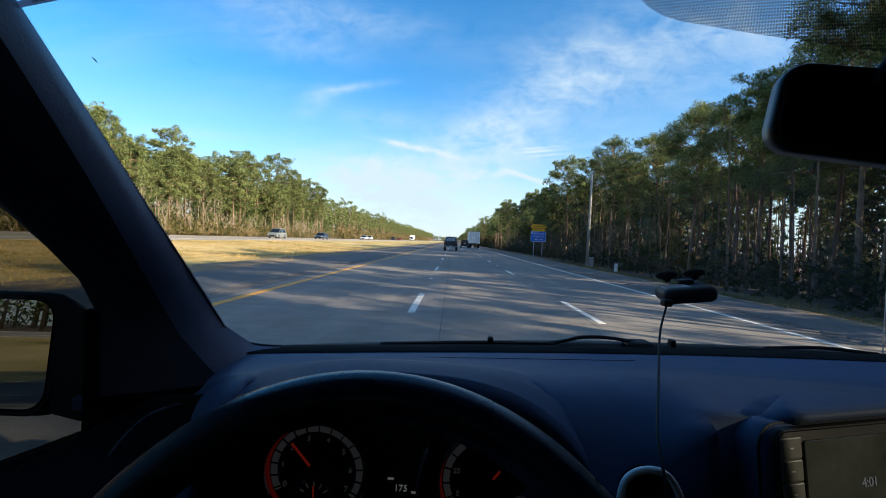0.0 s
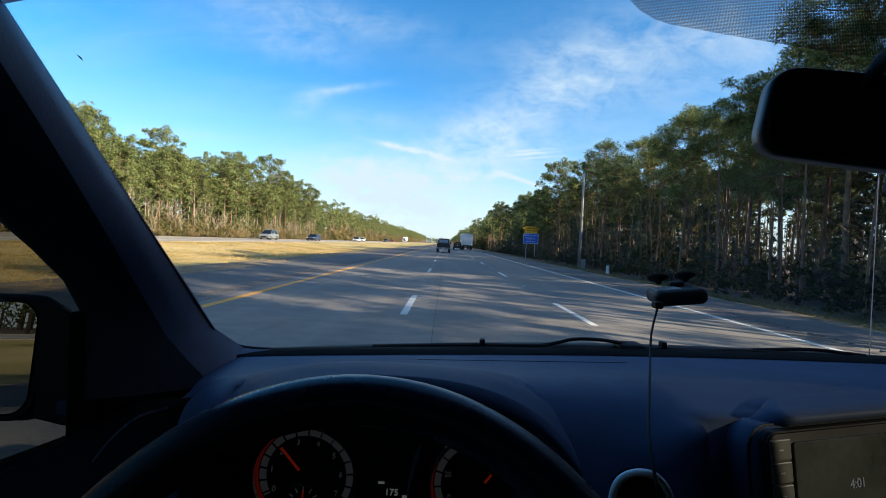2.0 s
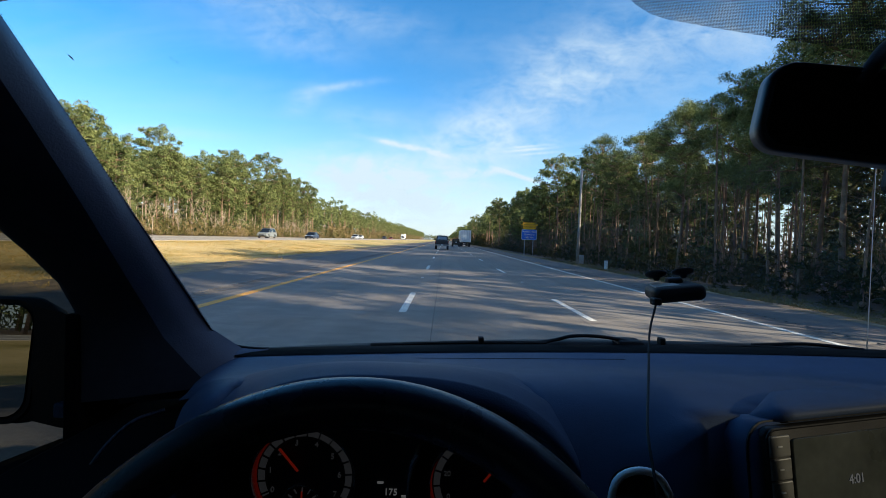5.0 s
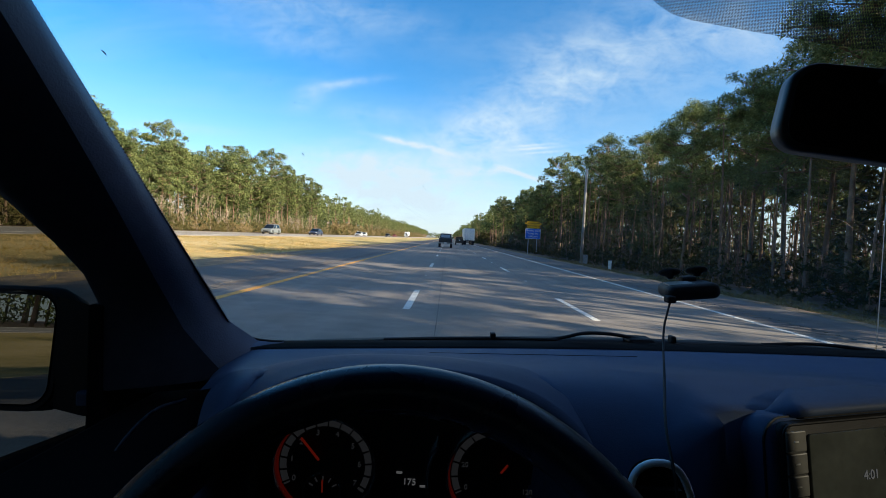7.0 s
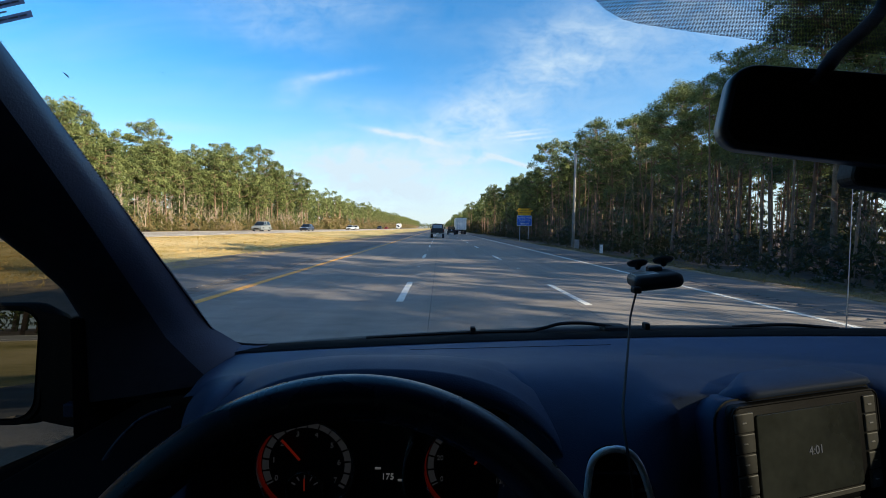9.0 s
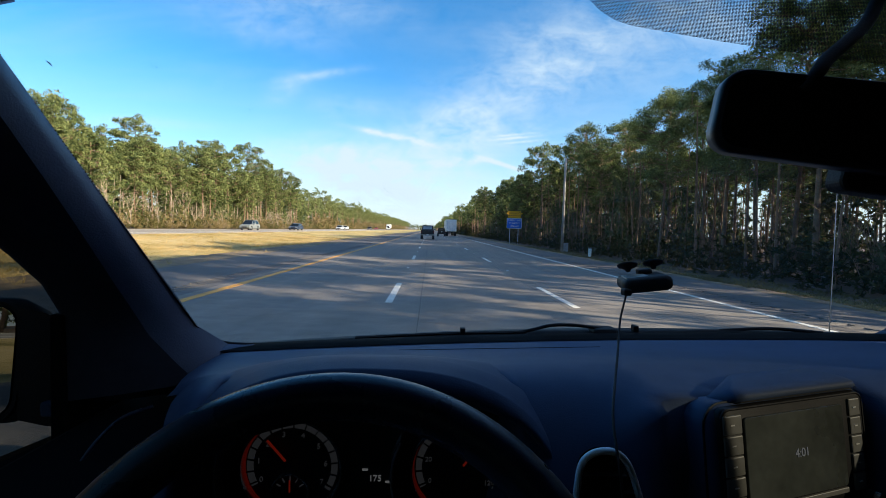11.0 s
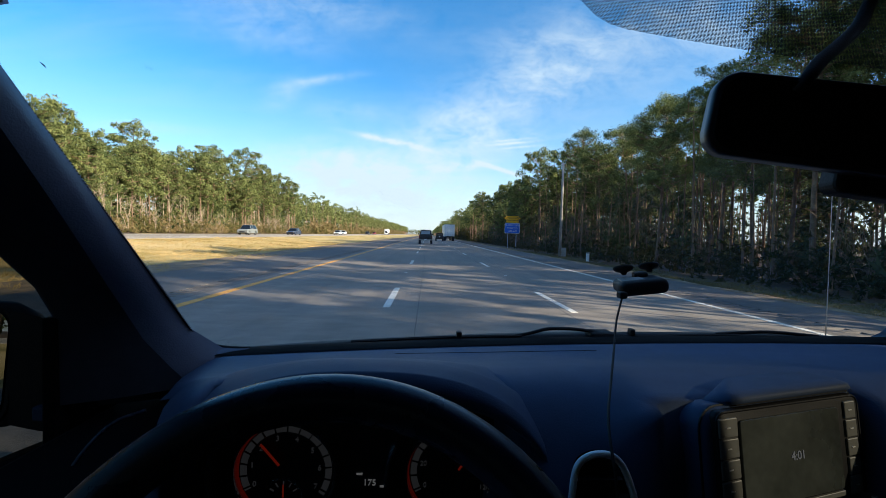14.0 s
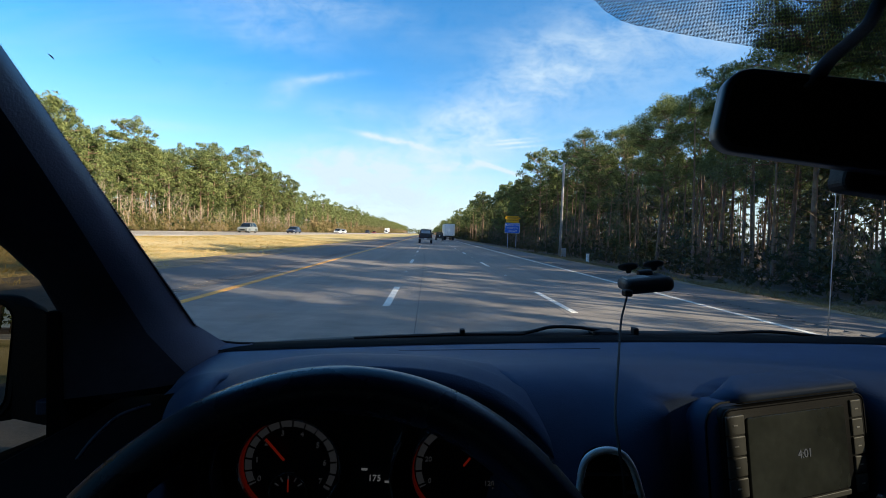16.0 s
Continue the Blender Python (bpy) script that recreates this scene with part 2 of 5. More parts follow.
M_ROAD = asphalt_mat("worn_asphalt", (0.248, 0.211, 0.176))
M_SHOULDER = asphalt_mat("shoulder_asphalt", (0.165, 0.143, 0.126), 0.1)
M_FARROAD = asphalt_mat("pale_concrete", (0.43, 0.36, 0.28), 0.08)
M_YELLOW = mat("yellow_paint", (0.85, 0.355, 0.06), 0.7, 0, 0.22, 3.0, 0.3, 60)
M_WHITE = mat("white_paint", (0.72, 0.68, 0.6), 0.7, 0, 0.2, 3.0, 0.3, 60)
M_GRASS = grass_mat("dry_grass", [(0.3, (0.2, 0.16, 0.05)), (0.42, (0.42, 0.31, 0.11)), (0.53, (0.6, 0.43, 0.18)), (0.63, (0.68, 0.51, 0.26)), (0.75, (0.74, 0.6, 0.38))])
M_BLADE = leaf_mat("grass_blades", (0.36, 0.26, 0.08), (0.78, 0.56, 0.28), 0.3, 0.65)
# darker copies of grass and blades: the woods' shade is put into the colour
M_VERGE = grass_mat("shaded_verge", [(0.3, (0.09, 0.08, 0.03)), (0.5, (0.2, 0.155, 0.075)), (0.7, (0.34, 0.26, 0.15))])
M_SHADEDBLADE = leaf_mat("shaded_verge_blades", (0.09, 0.09, 0.035), (0.3, 0.22, 0.11), 0.3, 0.5)
# brown of sand and dirt, with tree shadow mixed into the colour
M_SHADEDSAND = mat("sandy_edge", (0.25, 0.175, 0.105), 0.95, 0, 0.42, 1.6, 0.9, 18)
M_FLOOR = mat("pine_straw", (0.12, 0.075, 0.04), 0.95, 0, 0.4, 0.5, 0.6, 12)
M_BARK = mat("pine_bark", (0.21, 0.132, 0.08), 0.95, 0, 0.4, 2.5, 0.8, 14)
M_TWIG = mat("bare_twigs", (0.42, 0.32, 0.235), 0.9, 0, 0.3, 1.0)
M_PINE = leaf_mat("pine_needles", (0.034, 0.058, 0.024), (0.25, 0.27, 0.1), 0.14, 0.55, 1.3)
M_UNDER = leaf_mat("understory_leaves", (0.05, 0.078, 0.036), (0.19, 0.18, 0.088), 0.4, 0.4, 0.5)
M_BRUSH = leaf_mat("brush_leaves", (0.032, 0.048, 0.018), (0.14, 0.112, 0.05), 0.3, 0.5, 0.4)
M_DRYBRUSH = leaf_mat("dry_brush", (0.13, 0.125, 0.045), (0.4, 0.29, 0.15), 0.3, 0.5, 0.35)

M_DASH = mat("dash_plastic", (0.052, 0.078, 0.14), 0.55, 0, 0.12, 3.0, 0.12, 500.0, 0.12)
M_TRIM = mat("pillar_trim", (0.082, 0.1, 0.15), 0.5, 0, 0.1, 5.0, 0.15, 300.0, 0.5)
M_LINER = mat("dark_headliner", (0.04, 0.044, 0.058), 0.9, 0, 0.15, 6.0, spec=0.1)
M_HOUSING = mat("mirror_housing", (0.016, 0.017, 0.021), 0.4, 0, 0.1, 8.0)
M_BLACK = mat("black_plastic", (0.008, 0.008, 0.009), 0.6, 0, 0.15, 8.0, 0.1, 300.0, 0.25)
M_MATTE = mat("matt_black_trim", (0.004, 0.004, 0.005), 0.9, 0, 0.1, 6.0, spec=0.08)
M_LEATHER = mat("wheel_leather", (0.024, 0.031, 0.052), 0.27, 0, 0.2, 20.0, 0.06, 700.0, 0.5)
M_CHROME = mat("silver_trim", (0.9, 0.94, 1.0), 0.2, 0.85, 0.04, 8.0)
M_RING = mat("satin_silver_ring", (0.95, 0.97, 1.0), 0.45, 0.0, 0.03, 8.0)
M_SATIN = mat("grey_button_plastic", (0.2, 0.2, 0.185), 0.45, 0, 0.1, 20.0)
M_SCREEN = mat("dusty_screen", (0.07, 0.08, 0.072), 0.3, 0, 0.3, 9.0)
M_FACE = mat("gauge_face", (0.012, 0.012, 0.014), 0.6, 0, 0.1, 10.0)
M_RUBBER = mat("rubber", (0.012, 0.012, 0.012), 0.8, 0, 0.2, 10.0)
M_MIRROR = mat("mirror_silver", (0.5, 0.52, 0.54), 0.0, 1.0, 0.0, 1.0)
M_MIRROR.node_tree.links.remove(M_MIRROR.node_tree.nodes["Principled BSDF"].inputs["Roughness"].links[0])
M_MIRROR.node_tree.nodes["Principled BSDF"].inputs["Roughness"].default_value = 0.0
M_GLASS = glass_mat("windscreen_glass")
M_TINTED = glass_mat("tinted_glass", 1.45, (0.18, 0.185, 0.17), 0.02)
# tint set to dim the sun that falls on the radio
M_SUNDIM = glass_mat("sun_dimming_glass", 1.45, (0.32, 0.32, 0.305))
M_FRIT = frit_mat()
M_ALU = mat("galvanised_steel", (0.45, 0.46, 0.47), 0.45, 0.8, 0.15, 4.0)
M_POLE = mat("weathered_pole", (0.3, 0.27, 0.24), 0.9, 0, 0.25, 2.0, 0.4, 20)
M_BLUE = mat("sign_blue", (0.015, 0.16, 0.75), 0.5, 0, 0.08, 1.5)
M_AMBER = mat("sign_amber", (0.9, 0.45, 0.01), 0.5, 0, 0.08, 1.5)
M_SIGNWHITE = mat("sign_white", (0.78, 0.78, 0.76), 0.5, 0, 0.05, 3.0)
M_INK = mat("sign_black", (0.015, 0.015, 0.015), 0.6, 0, 0.1, 3.0)
M_DARKGLASS = mat("vehicle_glass", (0.012, 0.015, 0.018), 0.06, 0, 0.1, 2.0, spec=0.6)
M_RED = mat("lamp_red", (0.16, 0.006, 0.005), 0.25, 0, 0.1, 5.0)
M_LAMP = mat("lamp_clear", (0.7, 0.7, 0.68), 0.15, 0, 0.1, 5.0)


def glow_mat(name, color, strength):
    m = bpy.data.materials.new(name)
    m.use_nodes = True
    b = m.node_tree.nodes["Principled BSDF"]
    b.inputs["Base Color"].default_value = (*(c * 0.07 for c in color), 1)
    b.inputs["Emission Color"].default_value, b.inputs["Emission Strength"].default_value = (*color, 1), strength
    return m


G_NEEDLE = glow_mat("needle_glow", (0.9, 0.05, 0.02), 0.03)
G_RED = glow_mat("ring_glow", (0.6, 0.03, 0.015), 0.02)
G_TICK = glow_mat("dial_glow", (0.75, 0.78, 0.85), 0.006)
G_CLOCK = glow_mat("clock_glow", (0.75, 0.78, 0.8), 0.04)


# ---- mesh helpers ----
def mesh_object(name, bm, material, smooth=False):
    me = bpy.data.meshes.new(name)
    bmesh.ops.recalc_face_normals(bm, faces=bm.faces)
    bm.to_mesh(me)
    bm.free()
    if smooth:
        for p in me.polygons:
            p.use_smooth = True
    me.materials.append(material)
    return new(name, me)


def thing(name, label, category, group="", kind=""):
    return tagged(new(name), label, category, group, kind)


def part(name, bm, material, parent, label="", smooth=False):
    ob = mesh_object(name, bm, material, smooth)
    ob.parent = parent
    if label:
        tagged(ob, label)
    return ob


def raw(name, verts, faces, material, smooth=False):
    me = bpy.data.meshes.new(name)
    me.from_pydata(verts, [], faces)
    me.materials.append(material)
    if smooth:
        for p in me.polygons:
            p.use_smooth = True
    return new(name, me)


def box(lo, hi, bevel=0.0, seg=2, bm=None):
    bm = bm or bmesh.new()
    made = bmesh.ops.create_cube(bm, size=1)["verts"]
    c = [(a + b) / 2 for a, b in zip(lo, hi)]
    s = [b - a for a, b in zip(lo, hi)]
    for v in made:
        v.co = Vector((c[i] + v.co[i] * s[i] for i in range(3)))
    if bevel:
        edges = list({e for v in made for e in v.link_edges})
        bmesh.ops.bevel(bm, geom=edges, offset=bevel, segments=seg, affect="EDGES", profile=0.5)
    return bm


def loft(rings, closed_ring=False, cap=False, bm=None):
    """A skin over rows of points."""
    bm = bm or bmesh.new()
    rows = [[bm.verts.new(p) for p in r] for r in rings]
    n = len(rows[0])
    for a, b in zip(rows, rows[1:]):
        for i in range(n if closed_ring else n - 1):
            j = (i + 1) % n
            bm.faces.new((a[i], a[j], b[j], b[i]))
    if cap:
        bm.faces.new(rows[0][::-1])
        bm.faces.new(rows[-1])
    return bm


def tube(points, radius, sides=10, bm=None, cap=True):
    """A round rod along points; radius: one number or one for each point."""
    pts = [Vector(p) for p in points]
    rad = radius if isinstance(radius, (list, tuple)) else [radius] * len(pts)
    rings = []
    for i, p in enumerate(pts):
        d = (pts[min(i + 1, len(pts) - 1)] - pts[max(i - 1, 0)]).normalized()
        a = d.orthogonal().normalized() if i == 0 else (a - d * a.dot(d)).normalized()
        b = d.cross(a)
        rings.append([p + (a * math.cos(k) + b * math.sin(k)) * rad[i] for k in (2 * math.pi * j / sides for j in range(sides))])
    return loft(rings, True, cap, bm)


def spline(points, steps=8):
    """A smooth line through points (Catmull-Rom)."""
    p = [Vector(q) for q in points]
    p = [p[0] * 2 - p[1]] + p + [p[-1] * 2 - p[-2]]
    out = []
    for i in range(1, len(p) - 2):
        for k in range(steps):
            u = k / steps
            a, b, c, d = p[i - 1], p[i], p[i + 1], p[i + 2]
            out.append(0.5 * ((2 * b) + (c - a) * u + (2 * a - 5 * b + 4 * c - d) * u * u + (3 * b - 3 * c + d - a) * u ** 3))
    out.append(p[-2])
    return out


def round_rect(w, h, r, n=5):
    """Corner points of a rounded rectangle round the origin, in x and z."""
    pts = []
    for cx, cz, a0 in ((w / 2 - r, h / 2 - r, 0), (-w / 2 + r, h / 2 - r, 90), (-w / 2 + r, -h / 2 + r, 180), (w / 2 - r, -h / 2 + r, 270)):
        for k in range(n + 1):
            a = radians(a0 + 90 * k / n)
            pts.append((cx + r * math.cos(a), cz + r * math.sin(a)))
    return pts


def slab(outline, y0, y1, m=None, edge=0.0):
    """A plate with the given outline in x and z, from y0 to y1, with a softened rim at y0."""
    m = m or Matrix()
    cx = sum(p[0] for p in outline) / len(outline)
    cz = sum(p[1] for p in outline) / len(outline)

    def ring(y, inset):
        out = []
        for x, z in outline:
            d = Vector((x - cx, z - cz))
            k = max(0.0, 1 - inset / max(d.length, 1e-6))
            out.append(m @ Vector((cx + d.x * k, y, cz + d.y * k)))
        return out
    rings = [ring(y0, edge), ring(y0 + edge * 0.4, edge * 0.3), ring(y0 + edge, 0), ring(y1, 0)] if edge else [ring(y0, 0), ring(y1, 0)]
    return loft(rings, True, True)


def annulus(r0, r1, y0, y1, m, start=0.0, stop=360.0, n=48):
    """A flat ring, or a piece of one, about the y axis; degrees clockwise from the top as seen from -y."""
    rings = []
    for k in range(n + 1):
        a = radians(start + (stop - start) * k / n)
        s, c = math.sin(a), math.cos(a)
        rings.append([m @ Vector((r * s, y, r * c)) for r, y in ((r0, y0), (r1, y0), (r1, y1), (r0, y1))])
    return loft(rings, True, abs(stop - start) < 359.9)


def words(name, text, size, material, m, parent, label="", depth=0.0008):
    cu = bpy.data.curves.new(name, "FONT")
    cu.body, cu.size, cu.align_x, cu.align_y, cu.extrude = text, size, "CENTER", "CENTER", depth
    tmp = bpy.data.objects.new(name, cu)
    scene.collection.objects.link(tmp)
    me = bpy.data.meshes.new_from_object(tmp.evaluated_get(bpy.context.evaluated_depsgraph_get()))
    bpy.data.objects.remove(tmp)
    me.materials.clear()
    me.materials.append(material)
    me.transform(m @ pose(0, 0, 0, 90))
    ob = new(name, me)
    ob.parent = parent
    return tagged(ob, label) if label else ob


# ---- ground and roads ----
LINE_A = -0.75                     # dashed line between the first two lanes
LANE = 3.66
YELLOW = LINE_A - LANE
LINE_B = LINE_A + LANE
EDGE = LINE_A + 2 * LANE
ROAD_L, ROAD_R = -8.15, 9.4        # paved edges, shoulders included
FAR_L, FAR_R = -38.0, -22.0        # paved edges of the other carriageway
FALL = 0.009                       # the road falls to the right


def road_z(x):
    return -FALL * x


def ground_z(x, y=0.0):
    """Height of the earth beside and between the carriageways."""
    pts = [(-2600, 1.0), (-60, 0.9), (FAR_L - 4, 0.45), (FAR_L, 0.52), (FAR_R, 0.52), (-20.5, 0.5), (-14.5, 0.0), (-10.5, -0.05), (ROAD_L, road_z(ROAD_L) - 0.03),
           (ROAD_R, road_z(ROAD_R) - 0.03), (12.0, -0.3), (16.0, -0.35), (60, -0.2), (2600, 0.0)]
    for (x0, z0), (x1, z1) in zip(pts, pts[1:]):
        if x0 <= x <= x1:
            return z0 + (z1 - z0) * (x - x0) / (x1 - x0)
    return 0.0


def build_ground():
    xs = [-2600, -600, -150, -60, -48, FAR_L - 4, FAR_L - 1.5, FAR_L, FAR_R, -21, -20.5, -19, -17, -14.5, -12.5, -10.5, -9.3, ROAD_L, 0, ROAD_R, 10.5, 12, 14, 16, 30, 60, 150, 600, 2600]
    ys = [-600, -200, -80, -40] + [-20 + 1.5 * k for k in range(80)] + [110, 130, 160, 200, 260, 340, 450, 600, 900, 1400, 2600]
    verts, faces = [], []
    for y in ys:
        for x in xs:
            z = ground_z(x)
            if x < ROAD_L - 0.1 or x > ROAD_R + 0.1:
                if not FAR_L - 0.1 <= x <= FAR_R + 0.1 and abs(x) < 100:
                    z += 0.1 * noise.noise(Vector((x * 0.35, y * 0.2, 0))) + 0.03 * noise.noise(Vector((x, y, 4)))
            verts.append((x, y, z))
    w = len(xs)
    for j in range(len(ys) - 1):
        for i in range(w - 1):
            a = j * w + i
            faces.append((a, a + 1, a + 1 + w, a + w))
    ob = raw("ground", verts, faces, M_GRASS, True)
    ob.data.materials.append(M_FLOOR)
    ob.data.materials.append(M_VERGE)
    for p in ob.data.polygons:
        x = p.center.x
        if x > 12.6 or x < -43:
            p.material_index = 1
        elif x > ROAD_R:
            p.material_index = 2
    return tagged(ob, "dry golden grass and woodland floor beside the highway", "ground", kind="structure")


def strip(name, x0, x1, y0, y1, lift, material, label, zf=road_z, thick=0.012, kind="structure", category="road", parent=None):
    cols = [x0 + (x1 - x0) * k / 4 for k in range(5)] if x1 - x0 > 2 else [x0, x1]
    rings = [[(x, y, zf(x) + lift) for x in cols] + [(cols[-1], y, zf(cols[-1]) + lift - thick), (cols[0], y, zf(cols[0]) + lift - thick)] for y in (y0, y1)]
    ob = mesh_object(name, loft(rings, True, True), material)
    if parent:
        ob.parent = parent
        return ob
    return tagged(ob, label, category, kind=kind)


build_ground()
FARZ = lambda x: 0.55
road = strip("road", YELLOW - 0.35, EDGE + 0.25, -300, 1000, 0.0, M_ROAD, "worn grey asphalt highway with three lanes", thick=0.1)
strip("shoulder_left", ROAD_L, -5.47, -300, 1000, -0.003, M_SHOULDER, "dark asphalt shoulder beside the median", thick=0.1)
strip("shoulder_left", -5.03, YELLOW - 0.35, -300, 1000, -0.003, M_SHOULDER, "narrow asphalt strip between rumble strip and yellow line", thick=0.1)
strip("shoulder_left", -5.47, -5.03, 120, 1000, -0.003, M_SHOULDER, "distant end of the rumble strip", thick=0.1)


def rumble_strip(x0, x1):
    """Ground-in transverse grooves, about one every 0.3 m."""
    rings, y = [], -20.0
    while y < 120:
        for dy, dz in ((0.0, 0.0), (0.1, 0.0), (0.13, -0.024), (0.24, -0.024), (0.27, 0.0)):
            rings.append([(x, y + dy, road_z(x) - 0.003 + dz) for x in (x0, (x0 + x1) / 2, x1)])
        y += 0.3
    return tagged(mesh_object("rumble_strip", loft(rings), M_SHOULDER), "grooved rumble strip in the asphalt shoulder", "road", kind="structure")


rumble_strip(-5.47, -5.03)
RUMBLE = EDGE + 0.55
rumble_strip(RUMBLE, RUMBLE + 0.42)
strip("shoulder_right", EDGE + 0.25, RUMBLE, -300, 1000, -0.003, M_SHOULDER, "narrow asphalt strip between white line and rumble strip", thick=0.1)
strip("shoulder_right", RUMBLE + 0.42, ROAD_R, -300, 1000, -0.003, M_SHOULDER, "dark asphalt shoulder beside the woods", thick=0.1)
strip("shoulder_right", RUMBLE, RUMBLE + 0.42, 120, 1000, -0.003, M_SHOULDER, "distant end of the rumble strip", thick=0.1)
strip("far_road", FAR_L, FAR_R, -400, 1000, 0.0, M_FARROAD, "pale concrete carriageway for opposite traffic", zf=FARZ, thick=0.12)
strip("edge_line", YELLOW - 0.09, YELLOW + 0.09, -100, 900, 0.006, M_YELLOW, "solid yellow painted line", category="road marking", parent=road)
strip("edge_line", EDGE - 0.07, EDGE + 0.07, -100, 900, 0.006, M_WHITE, "solid white painted line", category="road marking", parent=road)
for x in (LINE_A, LINE_B):
    for k in range(-2, 30):
        y = 8.4 + 12.19 * k
        strip("lane_dash", x - 0.07, x + 0.07, y, y + 3.05, 0.006, M_WHITE, "", parent=road)
for x in (FAR_R - 3.0, FAR_L + 2.0):
    strip("far_edge_line", x - 0.07, x + 0.07, -100, 700, 0.006, M_WHITE, "white painted line", zf=FARZ, category="road marking")
for k in range(-1, 22):
    for x in (LINE_A, LINE_B):
        y = 8.4 + 12.19 * k + 7.6
        part("reflector", box((x - 0.05, y, road_z(x) - 0.002), (x + 0.05, y + 0.09, road_z(x) + 0.018), 0.012, 1), M_WHITE, road)


def ragged_edge(name, x0, sign, wide, seed, label):
    """Sand and dead grass creeping over the edge of the asphalt."""
    rings = []
    for k in range(420):
        y = -8.0 + 0.35 * k
        a = x0 - sign * (0.16 * noise.noise(Vector((y * 0.55, seed, 0))) + 0.1 * noise.noise(Vector((y * 2.3, seed, 3))) + 0.12)
        b = x0 + sign * (wide + 0.35 * noise.noise(Vector((y * 0.3, seed, 7))))
        rings.append([(a, y, road_z(a) + 0.001), (a + sign * 0.08, y, road_z(a) + 0.016), ((a + b) / 2, y, road_z(x0) + 0.02 + 0.02 * noise.noise(Vector((y, seed, 2)))), (b, y, ground_z(b) - 0.06)])
    return tagged(mesh_object(name, loft(rings), M_SHADEDSAND, True), label, "road edge", kind="structure")


# wide on the median side, where dirt and painted-in tree shadow form one band
ragged_edge("sandy_edge", ROAD_L, -1, 3.0, 1.0, "brown sand and dead grass along the shoulder, darkened for tree shadow")
ragged_edge("sandy_edge", ROAD_R, 1, 0.6, 5.0, "brown pine straw and sand along the shaded shoulder")


def road_seams():
    """Tar-filled joints along the lanes and a few wandering cracks across them."""
    rng = np.random.default_rng(3)
    for x0 in (-0.14, LINE_B - 0.2, EDGE + 0.24):
        rings = []
        for k in range(300):
            y = -10 + 0.5 * k
            x = x0 + 0.012 * noise.noise(Vector((y * 0.7, x0, 0)))
            w = 0.005 + 0.005 * noise.noise(Vector((y * 1.9, x0, 5)))
            rings.append([(x - w, y, road_z(x) + 0.0025), (x + w, y, road_z(x) + 0.0025)])
        part("tar_joint", loft(rings), M_INK, road, "thin dark tar joint")
    for k in range(16):
        y, x = 5.0 + 3.4 * k + rng.uniform(-1, 1), rng.uniform(YELLOW, LINE_B)
        pts = []
        for _ in range(int(rng.integers(8, 22))):
            pts.append((x, y))
            x += rng.uniform(0.05, 0.3)
            y += rng.normal(0, 0.09)
        part("crack", loft([[(a, b - 0.006, road_z(a) + 0.0025), (a, b + 0.006, road_z(a) + 0.0025)] for a, b in pts]), M_INK, road, "fine crack in the asphalt")


road_seams()


# ---- woods ----
RNG = np.random.default_rng(7)


def tri_mesh(name, tris, material):
    """A mesh of loose triangles, from an array n x 3 x 3."""
    n = len(tris)
    me = bpy.data.meshes.new(name)
    me.vertices.add(n * 3)
    me.vertices.foreach_set("co", tris.astype(np.float32).ravel())
    me.loops.add(n * 3)
    me.loops.foreach_set("vertex_index", np.arange(n * 3, dtype=np.int32))
    me.polygons.add(n)
    me.polygons.foreach_set("loop_start", np.arange(0, n * 3, 3, dtype=np.int32))
    me.polygons.foreach_set("loop_total", np.full(n, 3, dtype=np.int32))
    me.update(calc_edges=True)
    me.materials.append(material)
    return me


def sprays(centres, size, count, width=0.22, lift=0.25, rng=RNG, facing=None):
    """Needle or leaf sprays: count thin triangles round every centre, turned outwards where facing is given."""
    c = np.repeat(np.asarray(centres, float), count, axis=0)
    s = np.repeat(np.broadcast_to(size, (len(centres),)), count) * rng.uniform(0.6, 1.15, len(c))
    d = rng.normal(size=(len(c), 3)) + (0, 0, lift)
    other = rng.normal(size=(len(c), 3))
    if facing is not None:
        n = np.repeat(np.asarray(facing, float), count, axis=0) + other * 0.8
        n /= np.linalg.norm(n, axis=1)[:, None]
        d = d - n * (d * n).sum(axis=1)[:, None]
        other = n
    d /= np.linalg.norm(d, axis=1)[:, None]
    side = np.cross(d, other)
    side /= np.linalg.norm(side, axis=1)[:, None]
    base = c - d * s[:, None] * 0.25
    w = (s * width)[:, None]
    return np.stack([base + side * w, base - side * w, c + d * s[:, None]], axis=1)


def puffs(clumps, count, rng, flat=0.8):
    """Points and outward directions over the lumps of a crown, each (x, y, z, radius)."""
    c = np.repeat(np.asarray(clumps, float), count, axis=0)
    v = rng.normal(size=(len(c), 3)) + (0, 0, 0.25)
    v /= np.linalg.norm(v, axis=1)[:, None]
    r = c[:, 3] * rng.uniform(0.1, 1.25, len(c)) ** 0.5
    return c[:, :3] + v * r[:, None] * (1, 1, flat), v + (0, 0, 0.15)


